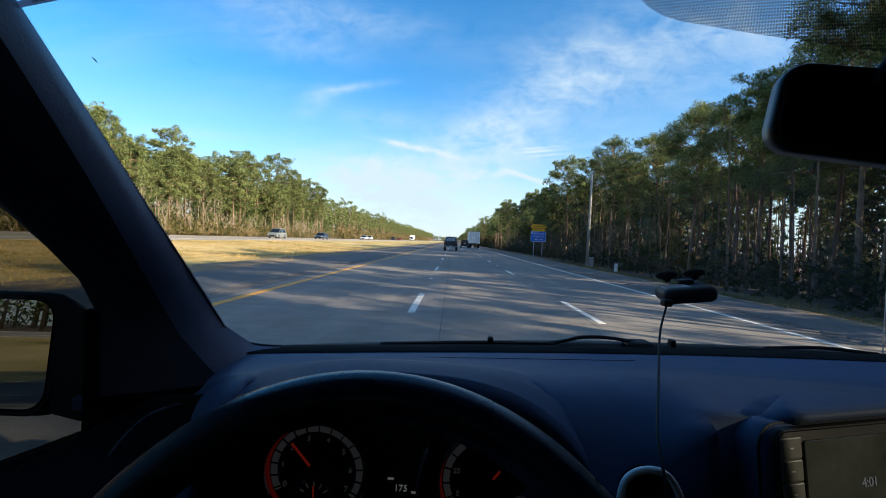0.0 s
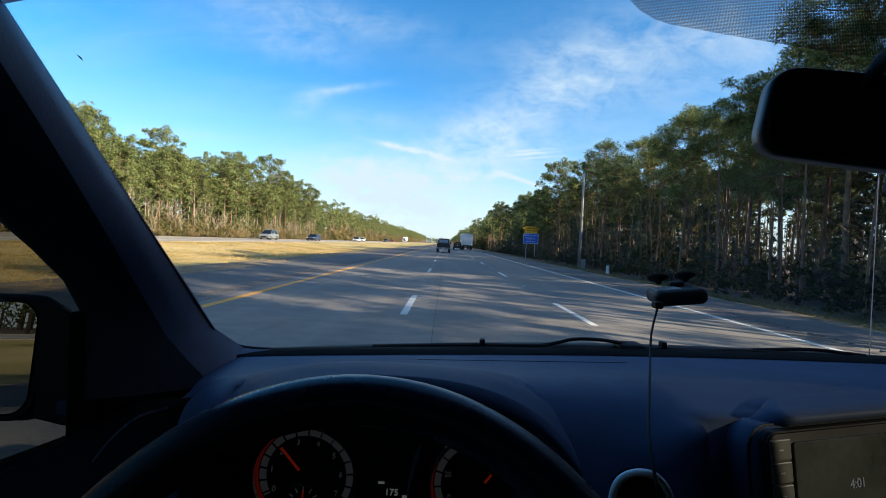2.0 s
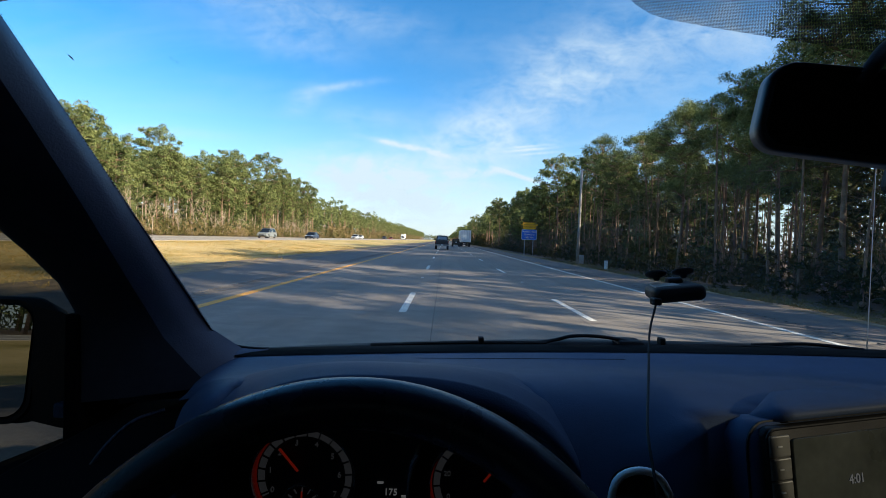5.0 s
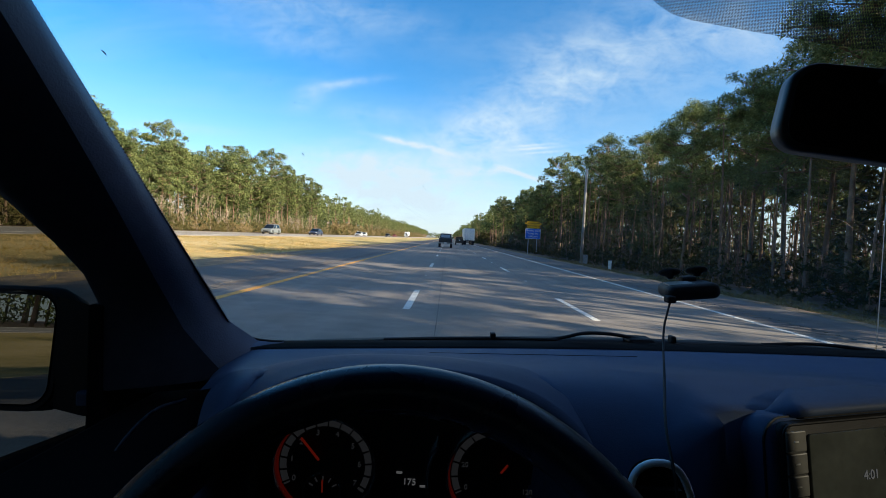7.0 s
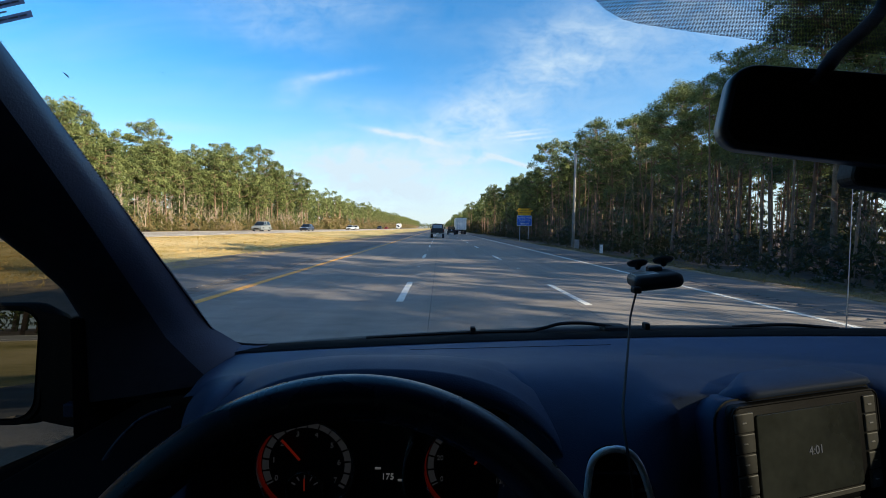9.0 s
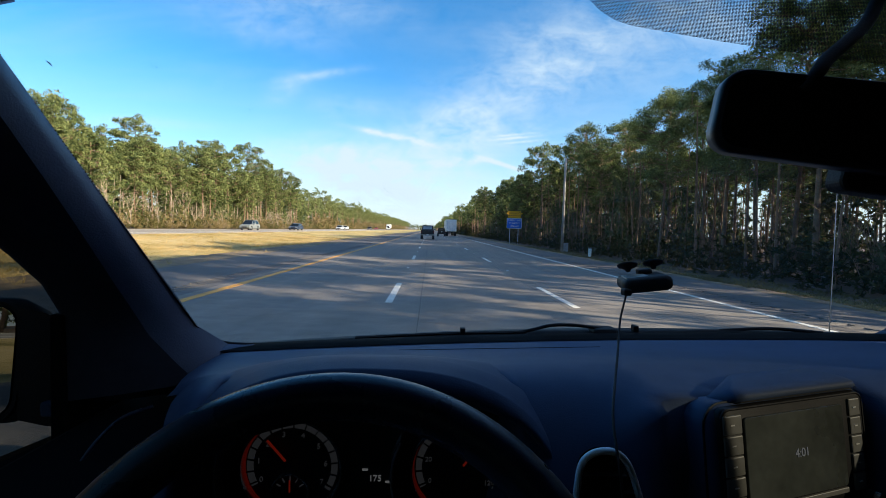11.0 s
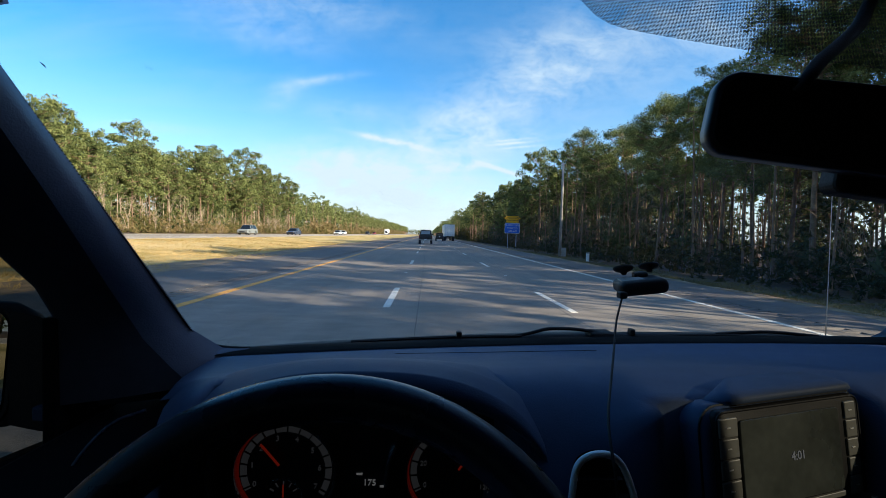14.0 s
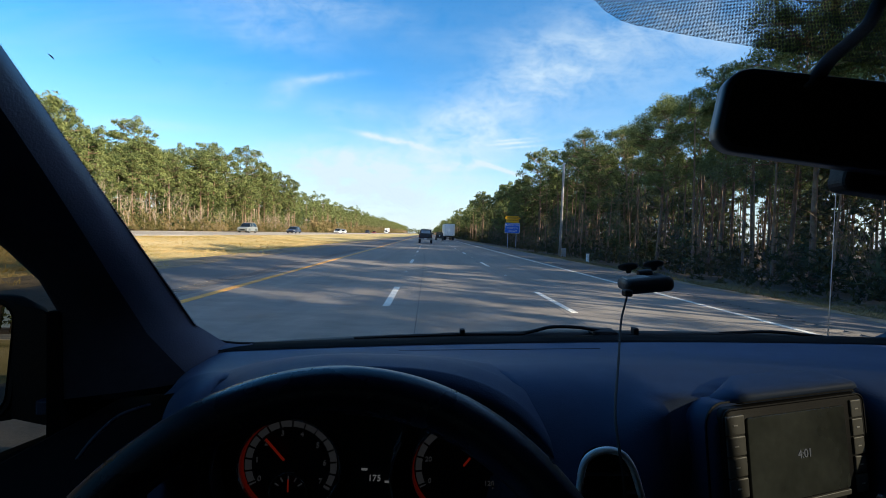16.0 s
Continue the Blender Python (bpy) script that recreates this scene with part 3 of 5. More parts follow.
def pine_frame(h, base, spread, limbs, rng):
    """Trunk line, limb lines and the lumps of needles of one pine."""
    lean = rng.normal(0, 0.014, 2)
    trunk = [Vector((lean[0] * z + 0.08 * math.sin(z * 0.5 + lean[0] * 90), lean[1] * z, z)) for z in np.linspace(0, h * 0.97, 9)]

    def on_trunk(z):
        k = min(7.999, z / (h * 0.97) * 8)
        return trunk[int(k)].lerp(trunk[int(k) + 1], k % 1)
    lines, lumps = [], []
    for i in range(limbs):
        u = (i + rng.uniform(0, 0.8)) / limbs
        z = base + (h * 0.93 - base) * u ** 0.8
        reach = spread * (0.35 + 0.8 * math.sin(math.pi * min(0.93, 0.12 + 0.76 * u))) * rng.uniform(0.6, 1.08)
        a = i * 2.4 + rng.uniform(-0.6, 0.6)
        p0 = on_trunk(z)
        out = Vector((math.cos(a), math.sin(a), 0))
        rise = rng.uniform(0.0, 0.55)
        p1 = p0 + out * reach * 0.5 + Vector((0, 0, reach * rise * 0.3))
        p2 = p0 + out * reach + Vector((0, 0, reach * rise))
        lines.append((p0, p1, p2))
        big = rng.uniform(0.5, 0.92) * (0.85 + 0.2 * u)
        lumps.append((*p2, big))
        for _ in range(3):
            q = p0.lerp(p2, rng.uniform(0.25, 0.9))
            b = a + rng.choice([-1, 1]) * rng.uniform(0.5, 1.2)
            r = q + Vector((math.cos(b), math.sin(b), rng.uniform(0.1, 0.7))) * reach * 0.42
            lines.append((q, q.lerp(r, 0.5), r))
            lumps.append((*r, big * rng.uniform(0.55, 0.95)))
    for z in np.linspace(base + 0.3 * (h - base), h * 0.96, 10):
        lumps.append((*(on_trunk(z) + Vector(rng.normal(0, 0.35, 3))), rng.uniform(0.6, 0.85)))
    top = trunk[-1] + Vector((0, 0, 0.12))
    lumps += [(*(top + Vector(rng.normal(0, 1, 3) * (0.5, 0.5, 0.35))), rng.uniform(0.4, 0.62)) for _ in range(5)]
    return trunk, lines, lumps


def make_pine(h, base, spread, limbs, seed, count=54, size=0.3, width=0.18):
    rng = np.random.default_rng(seed)
    trunk, lines, lumps = pine_frame(h, base, spread, limbs, rng)
    tree = thing("pine_tree", "tall pine with bare lower trunk and a lumpy green crown", "tree", "pines beside the highway")
    r0 = 0.0085 * h + 0.02
    bm = tube(trunk, [r0 * (1.15 if i == 0 else 1) * (1 - 0.8 * i / 8) for i in range(9)], 8)
    for i in range(7):      # broken stubs under the crown
        z = rng.uniform(h * 0.2, base + 0.8)
        a = rng.uniform(0, 6.3)
        p = Vector((trunk[0].x, trunk[0].y, z))
        tube([p, p + Vector((math.cos(a), math.sin(a), 0.15)) * rng.uniform(0.5, 1.6)], [0.025, 0.008], 4, bm)
    part("trunk", bm, M_BARK, tree, "grey-brown scaly trunk", True)
    bm = bmesh.new()
    for a, b, c in lines:
        tube([a, b, c], [0.045, 0.03, 0.01], 3, bm, False)
    part("branchwork", bm, M_BARK, tree)
    pts, out = puffs(lumps, count, rng)
    crown = new("crown", tri_mesh("crown", sprays(pts, size, 1, width, 0.1, rng, out), M_PINE))
    crown.parent = tree
    return tree


def far_pines(name, spots, seed, label):
    """Pines too far off to count, as one mass with crowns and trunks."""
    rng = np.random.default_rng(seed)
    tris, trunks = [], []
    for x, y, h in spots:
        n = 13
        u = rng.uniform(0, 1, n)
        r = 2.2 * np.sqrt(rng.uniform(0.02, 1, n)) * (0.35 + 0.8 * np.sin(np.pi * np.clip(0.2 + 0.72 * u, 0, 1)))
        a = rng.uniform(0, 2 * np.pi, n)
        lumps = np.stack([x + r * np.cos(a), y + r * np.sin(a), ground_z(x) + h * (0.42 + 0.53 * u), rng.uniform(0.7, 1.25, n)], axis=1)
        pts, out = puffs(lumps, 21, rng, 0.7)
        tris.append(sprays(pts, 0.58, 1, 0.36, 0.1, rng, out))
        w = 0.014 * h
        g = ground_z(x)
        for k in range(3):
            a0, a1 = 2.1 * k, 2.1 * (k + 1)
            p = [(x + w * math.cos(a0), y + w * math.sin(a0), g), (x + w * math.cos(a1), y + w * math.sin(a1), g), (x, y, g + h * 0.9)]
            trunks.append(p)
    ob = new(name, tri_mesh(name, np.concatenate(tris), M_PINE))
    tagged(ob, label, "woods", kind="stuff")
    tr = new("distant_trunks", tri_mesh("distant_trunks", np.array(trunks), M_BARK))
    tr.parent = ob
    return ob


def understory(name, spots, seed, label, material, count=6, width=0.18):
    """Young pines, holly and scrub that fill the woods between the trunks."""
    rng = np.random.default_rng(seed)
    tris = []
    for x, y, h in spots:
        n = int(18 + 5 * h)
        u = rng.uniform(0.05, 1, n)
        r = (0.28 * h + 0.3) * np.sqrt(rng.uniform(0.02, 1, n)) * (1.15 - 0.75 * u)
        a = rng.uniform(0, 2 * np.pi, n)
        pts = np.stack([x + r * np.cos(a), y + r * np.sin(a), ground_z(x) + h * u], axis=1)
        out = np.stack([np.cos(a), np.sin(a), np.full(n, 0.6)], axis=1)
        tris.append(sprays(pts, 0.34 + 0.03 * h, count, width, 0.3, rng, out))
        w, g = 0.012 * h, ground_z(x)
        for k in range(3):
            a0, a1 = 2.1 * k, 2.1 * (k + 1)
            tris.append(np.array([[(x + w * math.cos(a0), y + w * math.sin(a0), g), (x + w * math.cos(a1), y + w * math.sin(a1), g), (x, y, g + h)]]))
    ob = new(name, tri_mesh(name, np.concatenate(tris), material))
    return tagged(ob, label, "undergrowth", kind="stuff")


def brush(name, xs, ys, heights, clumps, material, label, seed, size=0.25, count=11):
    rng = np.random.default_rng(seed)
    x = rng.uniform(*xs, clumps)
    y = ys[0] + (ys[1] - ys[0]) * rng.uniform(0, 1, clumps) ** 1.5
    lump = np.array([0.55 + 0.9 * noise.noise(Vector((a * 0.3, b * 0.16, seed))) for a, b in zip(x, y)])
    top = np.clip(rng.uniform(*heights, clumps) * (0.75 + lump), 0.2, None)
    z = np.array([ground_z(a) for a in x]) + top * rng.uniform(0, 1, clumps) ** 0.8
    ob = new(name, tri_mesh(name, sprays(np.stack([x, y, z], axis=1), size, count, 0.22, 0.2, rng), material))
    return tagged(ob, label, "undergrowth", kind="stuff")


def bare_bushes(name, spots, label, seed, material=None):
    """Leafless bushes and saplings: thin forking twigs."""
    rng = np.random.default_rng(seed)
    tris = []

    def twig(p, d, length, r, depth):
        q = p + d * length
        s = d.orthogonal().normalized()
        s2 = d.cross(s)
        ring = [s, -0.5 * s + 0.87 * s2, -0.5 * s - 0.87 * s2]
        for k in range(3):
            a, b = ring[k], ring[(k + 1) % 3]
            tris.append((p + a * r, p + b * r, q + a * r * 0.55))
            tris.append((p + b * r, q + b * r * 0.55, q + a * r * 0.55))
        if depth:
            for _ in range(3 if depth > 1 else 4):
                e = (d + Vector(rng.normal(0, 0.42, 3)) + Vector((0, 0, 0.12))).normalized()
                twig(p.lerp(q, rng.uniform(0.55, 1.0)), e, length * rng.uniform(0.5, 0.8), r * 0.55, depth - 1)
    for x, y, h in spots:
        for _ in range(3):
            d = Vector((rng.normal(0, 0.22), rng.normal(0, 0.22), 1)).normalized()
            twig(Vector((x, y, ground_z(x) - 0.05)), d, h * 0.42, 0.015 + 0.003 * h, 3)
    ob = new(name, tri_mesh(name, np.array([[tuple(v) for v in t] for t in tris]), material or M_TWIG))
    return tagged(ob, label, "bushes", kind="stuff")


def slim_trunks(name, spots, label, seed, material):
    """Thin bare stems of crowded young pines."""
    rng = np.random.default_rng(seed)
    bm = bmesh.new()
    for x, y, h in spots:
        g = ground_z(x) - 0.05
        r = rng.uniform(0.035, 0.075)
        lx, ly = rng.normal(0, 0.035, 2) * h
        tube([(x, y, g), (x + lx * 0.4, y + ly * 0.4, g + h * 0.5), (x + lx, y + ly, g + h)], [r, r * 0.8, r * 0.35], 5, bm, False)
        for _ in range(2):
            z = rng.uniform(0.35, 0.95)
            a = rng.uniform(0, 6.3)
            p = Vector((x + lx * z, y + ly * z, g + h * z))
            tube([p, p + Vector((math.cos(a), math.sin(a), 0.3)) * rng.uniform(0.4, 1.3)], [0.018, 0.006], 3, bm, False)
    ob = mesh_object(name, bm, material)
    return tagged(ob, label, "stems", kind="stuff")


def plant_woods():
    rng = np.random.default_rng(21)
    fine = [make_pine(13.0, 5.4, 2.3, 26, 1, 90, 0.22, 0.16), make_pine(14.5, 6.6, 2.4, 27, 2, 90, 0.22, 0.16), make_pine(11.0, 4.0, 2.1, 25, 3, 90, 0.22, 0.16), make_pine(15.5, 7.6, 2.6, 28, 4, 90, 0.22, 0.16)]
    close = [make_pine(13.0, 5.6, 2.4, 26, 11, 190, 0.17, 0.15), make_pine(14.5, 6.8, 2.5, 27, 12, 190, 0.17, 0.15), make_pine(12.0, 4.8, 2.2, 25, 13, 190, 0.17, 0.15), make_pine(15.5, 7.8, 2.6, 28, 14, 190, 0.17, 0.15)]
    kinds = [make_pine(h, base, spread, limbs, seed, 50, 0.29, 0.24) for seed, (h, base, spread, limbs) in enumerate(
        ((13.0, 4.8, 2.6, 23), (14.5, 5.8, 2.7, 23), (11.0, 3.6, 2.4, 22), (15.5, 6.8, 2.9, 24), (12.5, 5.2, 2.2, 21), (9.5, 2.6, 2.2, 20)), 1)]
    height = [13.0, 14.5, 11.0, 15.5, 12.5, 9.5]
    spots = []
    for row, (x0, step) in enumerate(((15.2, 6.4), (18.5, 6.4), (22.5, 6.2), (27.5, 5.5), (33.0, 5.5))):
        y = -24.0 + row * 1.7
        while y < 125 - 6 * row:
            clearing = noise.noise(Vector((y * 0.09, 2.7, 0.3 * row))) > 0.27
            if not (clearing and row < 4):
                spots.append((x0 + rng.uniform(-1.6, 1.6), y + rng.uniform(-1.4, 1.4), rng.uniform(0.8, 1.02)))
            y += step
    for row, (x0, step) in enumerate(((-45.5, 4.4), (-49.0, 4.6), (-53.5, 5.2), (-58.5, 6.0))):
        y = -8.0 + row * 1.3
        while y < 150 - 6 * row:
            spots.append((x0 + rng.uniform(-1.5, 1.5), y + rng.uniform(-1.4, 1.4), rng.uniform(0.84, 1.34) * (0.95 if y < 40 else 1)))
            y += step
    # a gap in the trees through which the low sun reaches the van
    spots = [p for p in spots if p[0] < 0 or abs((p[1] - 0.5) * math.sin(SUN_AZ) - (p[0] - 0.45) * math.cos(SUN_AZ)) > 2.6]
    # the last pine is added out of view to shade the pavement left of the van
    spots += [(17.4, 14.6, 1.0), (16.2, 17.8, 1.0), (19.6, 17.2, 1.0), (18.4, 21.6, 1.0), (16.0, 23.5, 0.95), (15.5, -4.5, 0.78)]
    used = set()
    for i, (x, y, s) in enumerate(spots):
        k = int(rng.integers(0, 6))
        near = 0 < x < 26 and -8 < y < 52
        if near:
            k %= 4
        if x > 0:
            s = min(s, ((0.78 if x < 17 else 0.66) * x + 1.6) / height[k])
            if 22 < y < 48:
                s *= 0.92
        stock, tag = (fine, k + 10) if near else (kinds, k)
        if near and 5 < y < 30 and x < 20:
            stock, tag = close, k + 20
        m = pose(x, y, ground_z(x) - 0.05, 0, 0, rng.uniform(0, 360))
        if tag not in used:
            used.add(tag)
            stock[k].matrix_basis = m @ Matrix.Scale(s, 4)
        else:
            copy_thing(stock[k], m).scale = (s, s, s)
    for stock, shift in ((kinds, 0), (fine, 10), (close, 20)):
        for k, tree in enumerate(stock):
            if k + shift not in used:
                for ob in (*tree.children_recursive, tree):
                    bpy.data.objects.remove(ob)
    far = []
    for x0 in (15.0, 19.0, 24.0, 30.0):
        far += [(x0 + rng.uniform(-2, 2), y + rng.uniform(-2, 2), rng.uniform(10.8, 14.6)) for y in np.arange(122, 990, 5.6)]
        far += [(x0 + rng.uniform(-2, 2), y + rng.uniform(-2, 2), rng.uniform(10.5, 15)) for y in np.arange(-170, -26, 6)]
    far_pines("distant_pine_woods", far, 31, "distant mixed pine woods along the highway")
    far = []
    for x0 in (-46.0, -50.0, -55.0, -61.0):
        far += [(x0 + rng.uniform(-2, 2), y + rng.uniform(-2, 2), rng.uniform(12.5, 17)) for y in np.arange(146, 990, 5.6)]
        far += [(x0 + rng.uniform(-2, 2), y + rng.uniform(-2, 2), rng.uniform(13.5, 18)) for y in np.arange(-220, -10, 5)]
    far_pines("distant_pine_woods", far, 32, "distant sunlit pine woods beyond the opposite road")
    far = [(x, 985 + rng.uniform(-45, 45), rng.uniform(9, 13)) for x in np.arange(-130, 130, 1.5)]
    far_pines("horizon_woods", far, 33, "low line of woods at the horizon")
    understory("distant_understory", [(rng.uniform(-110, 110), rng.uniform(925, 1010), rng.uniform(4, 8)) for _ in range(240)], 77, "young trees filling the woods at the horizon", M_UNDER, 3, 0.4)
    # stem colour carries the light: dark bark in shade, pale twig in sun
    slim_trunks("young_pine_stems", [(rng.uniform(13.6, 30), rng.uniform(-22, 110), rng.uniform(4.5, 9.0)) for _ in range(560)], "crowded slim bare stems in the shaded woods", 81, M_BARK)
    slim_trunks("young_pine_stems", [(rng.uniform(-58, -44.5), rng.uniform(-10, 150), rng.uniform(5, 9.5)) for _ in range(300)], "crowded slim stems in the sunlit woods, coloured paler for sunlight", 82, M_TWIG)
    understory("shaded_understory", [(rng.uniform(14.5, 26), rng.uniform(-25, 140), rng.uniform(1.2, 6.5)) for _ in range(360)], 71, "young pines and scrub under the shaded trees", M_UNDER)
    understory("shaded_understory", [(rng.uniform(27, 46), rng.uniform(-25, 150), rng.uniform(5.0, 11.5)) for _ in range(240)], 72, "young pines deep in the shaded woods", M_UNDER)
    understory("sunlit_understory", [(rng.uniform(-54, -45.0), rng.uniform(-20, 170), rng.uniform(1.5, 8.0)) for _ in range(520)], 73, "young pines and scrub in front of the sunlit woods", M_PINE)
    understory("sunlit_understory", [(rng.uniform(-74, -54), rng.uniform(-30, 180), rng.uniform(5.0, 11.0)) for _ in range(200)], 74, "young pines deep in the sunlit woods", M_PINE)
    understory("sunlit_understory", [(rng.uniform(-66, -45), rng.uniform(-140, -18), rng.uniform(4.0, 11.0)) for _ in range(110)], 78, "young pines and scrub along the opposite road", M_PINE, 4, 0.25)
    understory("distant_understory", [(rng.uniform(17, 34), y, rng.uniform(4.0, 9.0)) for y in np.arange(140, 700, 3.2)], 75, "young trees filling the distant shaded woods", M_UNDER, 3, 0.32)
    understory("distant_understory", [(rng.uniform(-62, -47), y, rng.uniform(5.0, 12.0)) for y in np.arange(165, 800, 1.9)], 76, "young trees filling the distant sunlit woods", M_PINE, 3, 0.32)
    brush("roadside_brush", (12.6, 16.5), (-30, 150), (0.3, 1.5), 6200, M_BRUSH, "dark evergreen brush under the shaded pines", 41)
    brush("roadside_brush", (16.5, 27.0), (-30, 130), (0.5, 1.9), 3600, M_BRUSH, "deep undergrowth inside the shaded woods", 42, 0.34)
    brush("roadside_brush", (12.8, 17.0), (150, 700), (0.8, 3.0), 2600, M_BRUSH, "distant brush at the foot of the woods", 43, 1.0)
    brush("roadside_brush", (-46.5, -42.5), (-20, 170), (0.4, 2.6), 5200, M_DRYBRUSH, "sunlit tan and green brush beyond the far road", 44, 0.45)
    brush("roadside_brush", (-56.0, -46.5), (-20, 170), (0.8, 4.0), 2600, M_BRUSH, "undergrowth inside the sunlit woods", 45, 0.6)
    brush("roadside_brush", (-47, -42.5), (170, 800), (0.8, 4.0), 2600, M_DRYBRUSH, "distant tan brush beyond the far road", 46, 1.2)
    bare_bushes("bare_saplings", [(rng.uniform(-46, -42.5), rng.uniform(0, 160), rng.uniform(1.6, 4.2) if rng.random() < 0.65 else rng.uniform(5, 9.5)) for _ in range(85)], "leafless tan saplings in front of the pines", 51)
    # bark colour here darkens the saplings for the shade they stand in
    bare_bushes("bare_saplings", [(rng.uniform(13.2, 18), rng.uniform(-15, 100), rng.uniform(1.5, 3.8)) for _ in range(60)], "leafless saplings under the shaded pines, coloured browner for shade", 52, M_BARK)


def grow_grass():
    rng = np.random.default_rng(61)
    for name, xs, ys, n, label in (("median_grass", (-21.5, -8.25), (3, 60), 26000, "short dry golden grass on the median"), ("verge_grass", (9.5, 13.0), (3, 50), 9000, "short verge grass, coloured darker for the shade of the woods")):
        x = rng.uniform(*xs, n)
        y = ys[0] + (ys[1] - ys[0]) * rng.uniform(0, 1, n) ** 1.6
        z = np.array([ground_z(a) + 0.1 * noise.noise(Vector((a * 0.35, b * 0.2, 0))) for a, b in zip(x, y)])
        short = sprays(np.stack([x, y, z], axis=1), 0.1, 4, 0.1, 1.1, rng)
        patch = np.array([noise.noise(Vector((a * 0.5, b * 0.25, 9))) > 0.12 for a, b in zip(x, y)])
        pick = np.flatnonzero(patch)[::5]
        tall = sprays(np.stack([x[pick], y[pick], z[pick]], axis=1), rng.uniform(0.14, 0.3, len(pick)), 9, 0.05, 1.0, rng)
        ob = new(name, tri_mesh(name, np.concatenate([short, tall]), M_BLADE if x[0] < 0 else M_SHADEDBLADE))
        tagged(ob, label, "grass", kind="stuff")


plant_woods()
grow_grass()


# ---- vehicles ----
def extruded(profile, half, tuck=0.0, bevel=0.04, bm=None):
    """A body from a side outline in y and z, drawn out over x; tuck narrows it towards the top."""
    bm = bm or bmesh.new()
    zs = [p[1] for p in profile]
    lo, hi = min(zs), max(zs)
    rows = []
    for s in (-1, 1):
        rows.append([bm.verts.new((s * (half - tuck * (z - lo) / (hi - lo)), y, z)) for y, z in profile])
    n = len(profile)
    for i in range(n):
        j = (i + 1) % n
        bm.faces.new((rows[0][i], rows[0][j], rows[1][j], rows[1][i]))
    bm.faces.new(rows[0][::-1])
    bm.faces.new(rows[1])
    bmesh.ops.recalc_face_normals(bm, faces=bm.faces)
    if bevel:
        bmesh.ops.bevel(bm, geom=list(bm.edges), offset=bevel, segments=2, affect="EDGES", profile=0.6, clamp_overlap=True)
    return bm


def add_wheel(parent, x, y, r, width=0.22):
    m = pose(x, y, r, 0, 0, 90 if x > 0 else -90)
    rings = []
    for k in range(25):
        a = 2 * math.pi * k / 24
        rings.append([m @ Vector((q * math.sin(a), d, q * math.cos(a))) for q, d in ((r * 0.62, -width / 2), (r * 0.95, -width / 2), (r, -width / 2 + 0.03), (r, width / 2 - 0.03), (r * 0.95, width / 2), (r * 0.62, width / 2))])
    w = part("wheel", loft(rings, True), M_RUBBER, parent, "black tyre", True)
    part("rim", annulus(0.02, r * 0.64, -width * 0.3, width * 0.3, m, n=20), M_ALU, w, "silver wheel rim")
    return w


def paint(name, color):
    return mat(name, color, 0.35, 0.0, 0.06, 1.0, spec=0.35)


def make_pickup(m):
    v = thing("pickup_truck", "dark blue-black pickup truck driving ahead on the highway", "pickup truck")
    p = paint("dark_pickup_paint", (0.012, 0.014, 0.02))
    part("body", extruded([(-2.75, 0.62), (2.7, 0.62), (2.75, 1.05), (2.5, 1.28), (1.2, 1.34), (-2.75, 1.36), (-2.8, 0.9)], 0.99, 0.05, 0.06), p, v)
    part("cab", extruded([(-0.85, 1.32), (1.45, 1.32), (0.75, 1.98), (0.4, 2.06), (-0.55, 2.06), (-0.72, 1.99)], 0.9, 0.14, 0.05), p, v)
    # opaque pane; the brightness of the sky behind is painted on
    part("rear_window", extruded([(-0.9, 1.46), (-0.83, 1.46), (-0.72, 1.9), (-0.79, 1.9)], 0.68, 0.05, 0.0), paint("sky_pale_glass", (0.22, 0.27, 0.32)), v, "rear window painted pale for the sky seen through it")
    part("tailgate", box((-0.78, -2.86, 0.84), (0.78, -2.78, 1.34), 0.02), p, v)
    b = part("rear_bumper", box((-0.97, -3.0, 0.58), (0.97, -2.78, 0.76), 0.04), M_SATIN, v, "steel rear bumper")
    part("number_plate", box((-0.16, -3.012, 0.61), (0.16, -3.0, 0.75), 0.004), M_SIGNWHITE, b, "plain pale number plate")
    for s in (-1, 1):
        part("tail_light", box((s * 0.91 - 0.055, -2.87, 0.94), (s * 0.91 + 0.055, -2.76, 1.26), 0.015), M_RED, v, "red tail light")
        part("side_mirror", box((s * 1.08 - 0.1, 0.95, 1.36), (s * 1.08 + 0.1, 1.05, 1.56), 0.03), M_BLACK, v)
        for y in (-1.7, 1.75):
            add_wheel(v, s * 0.86, y, 0.44, 0.29)
    v.matrix_basis = m
    return v


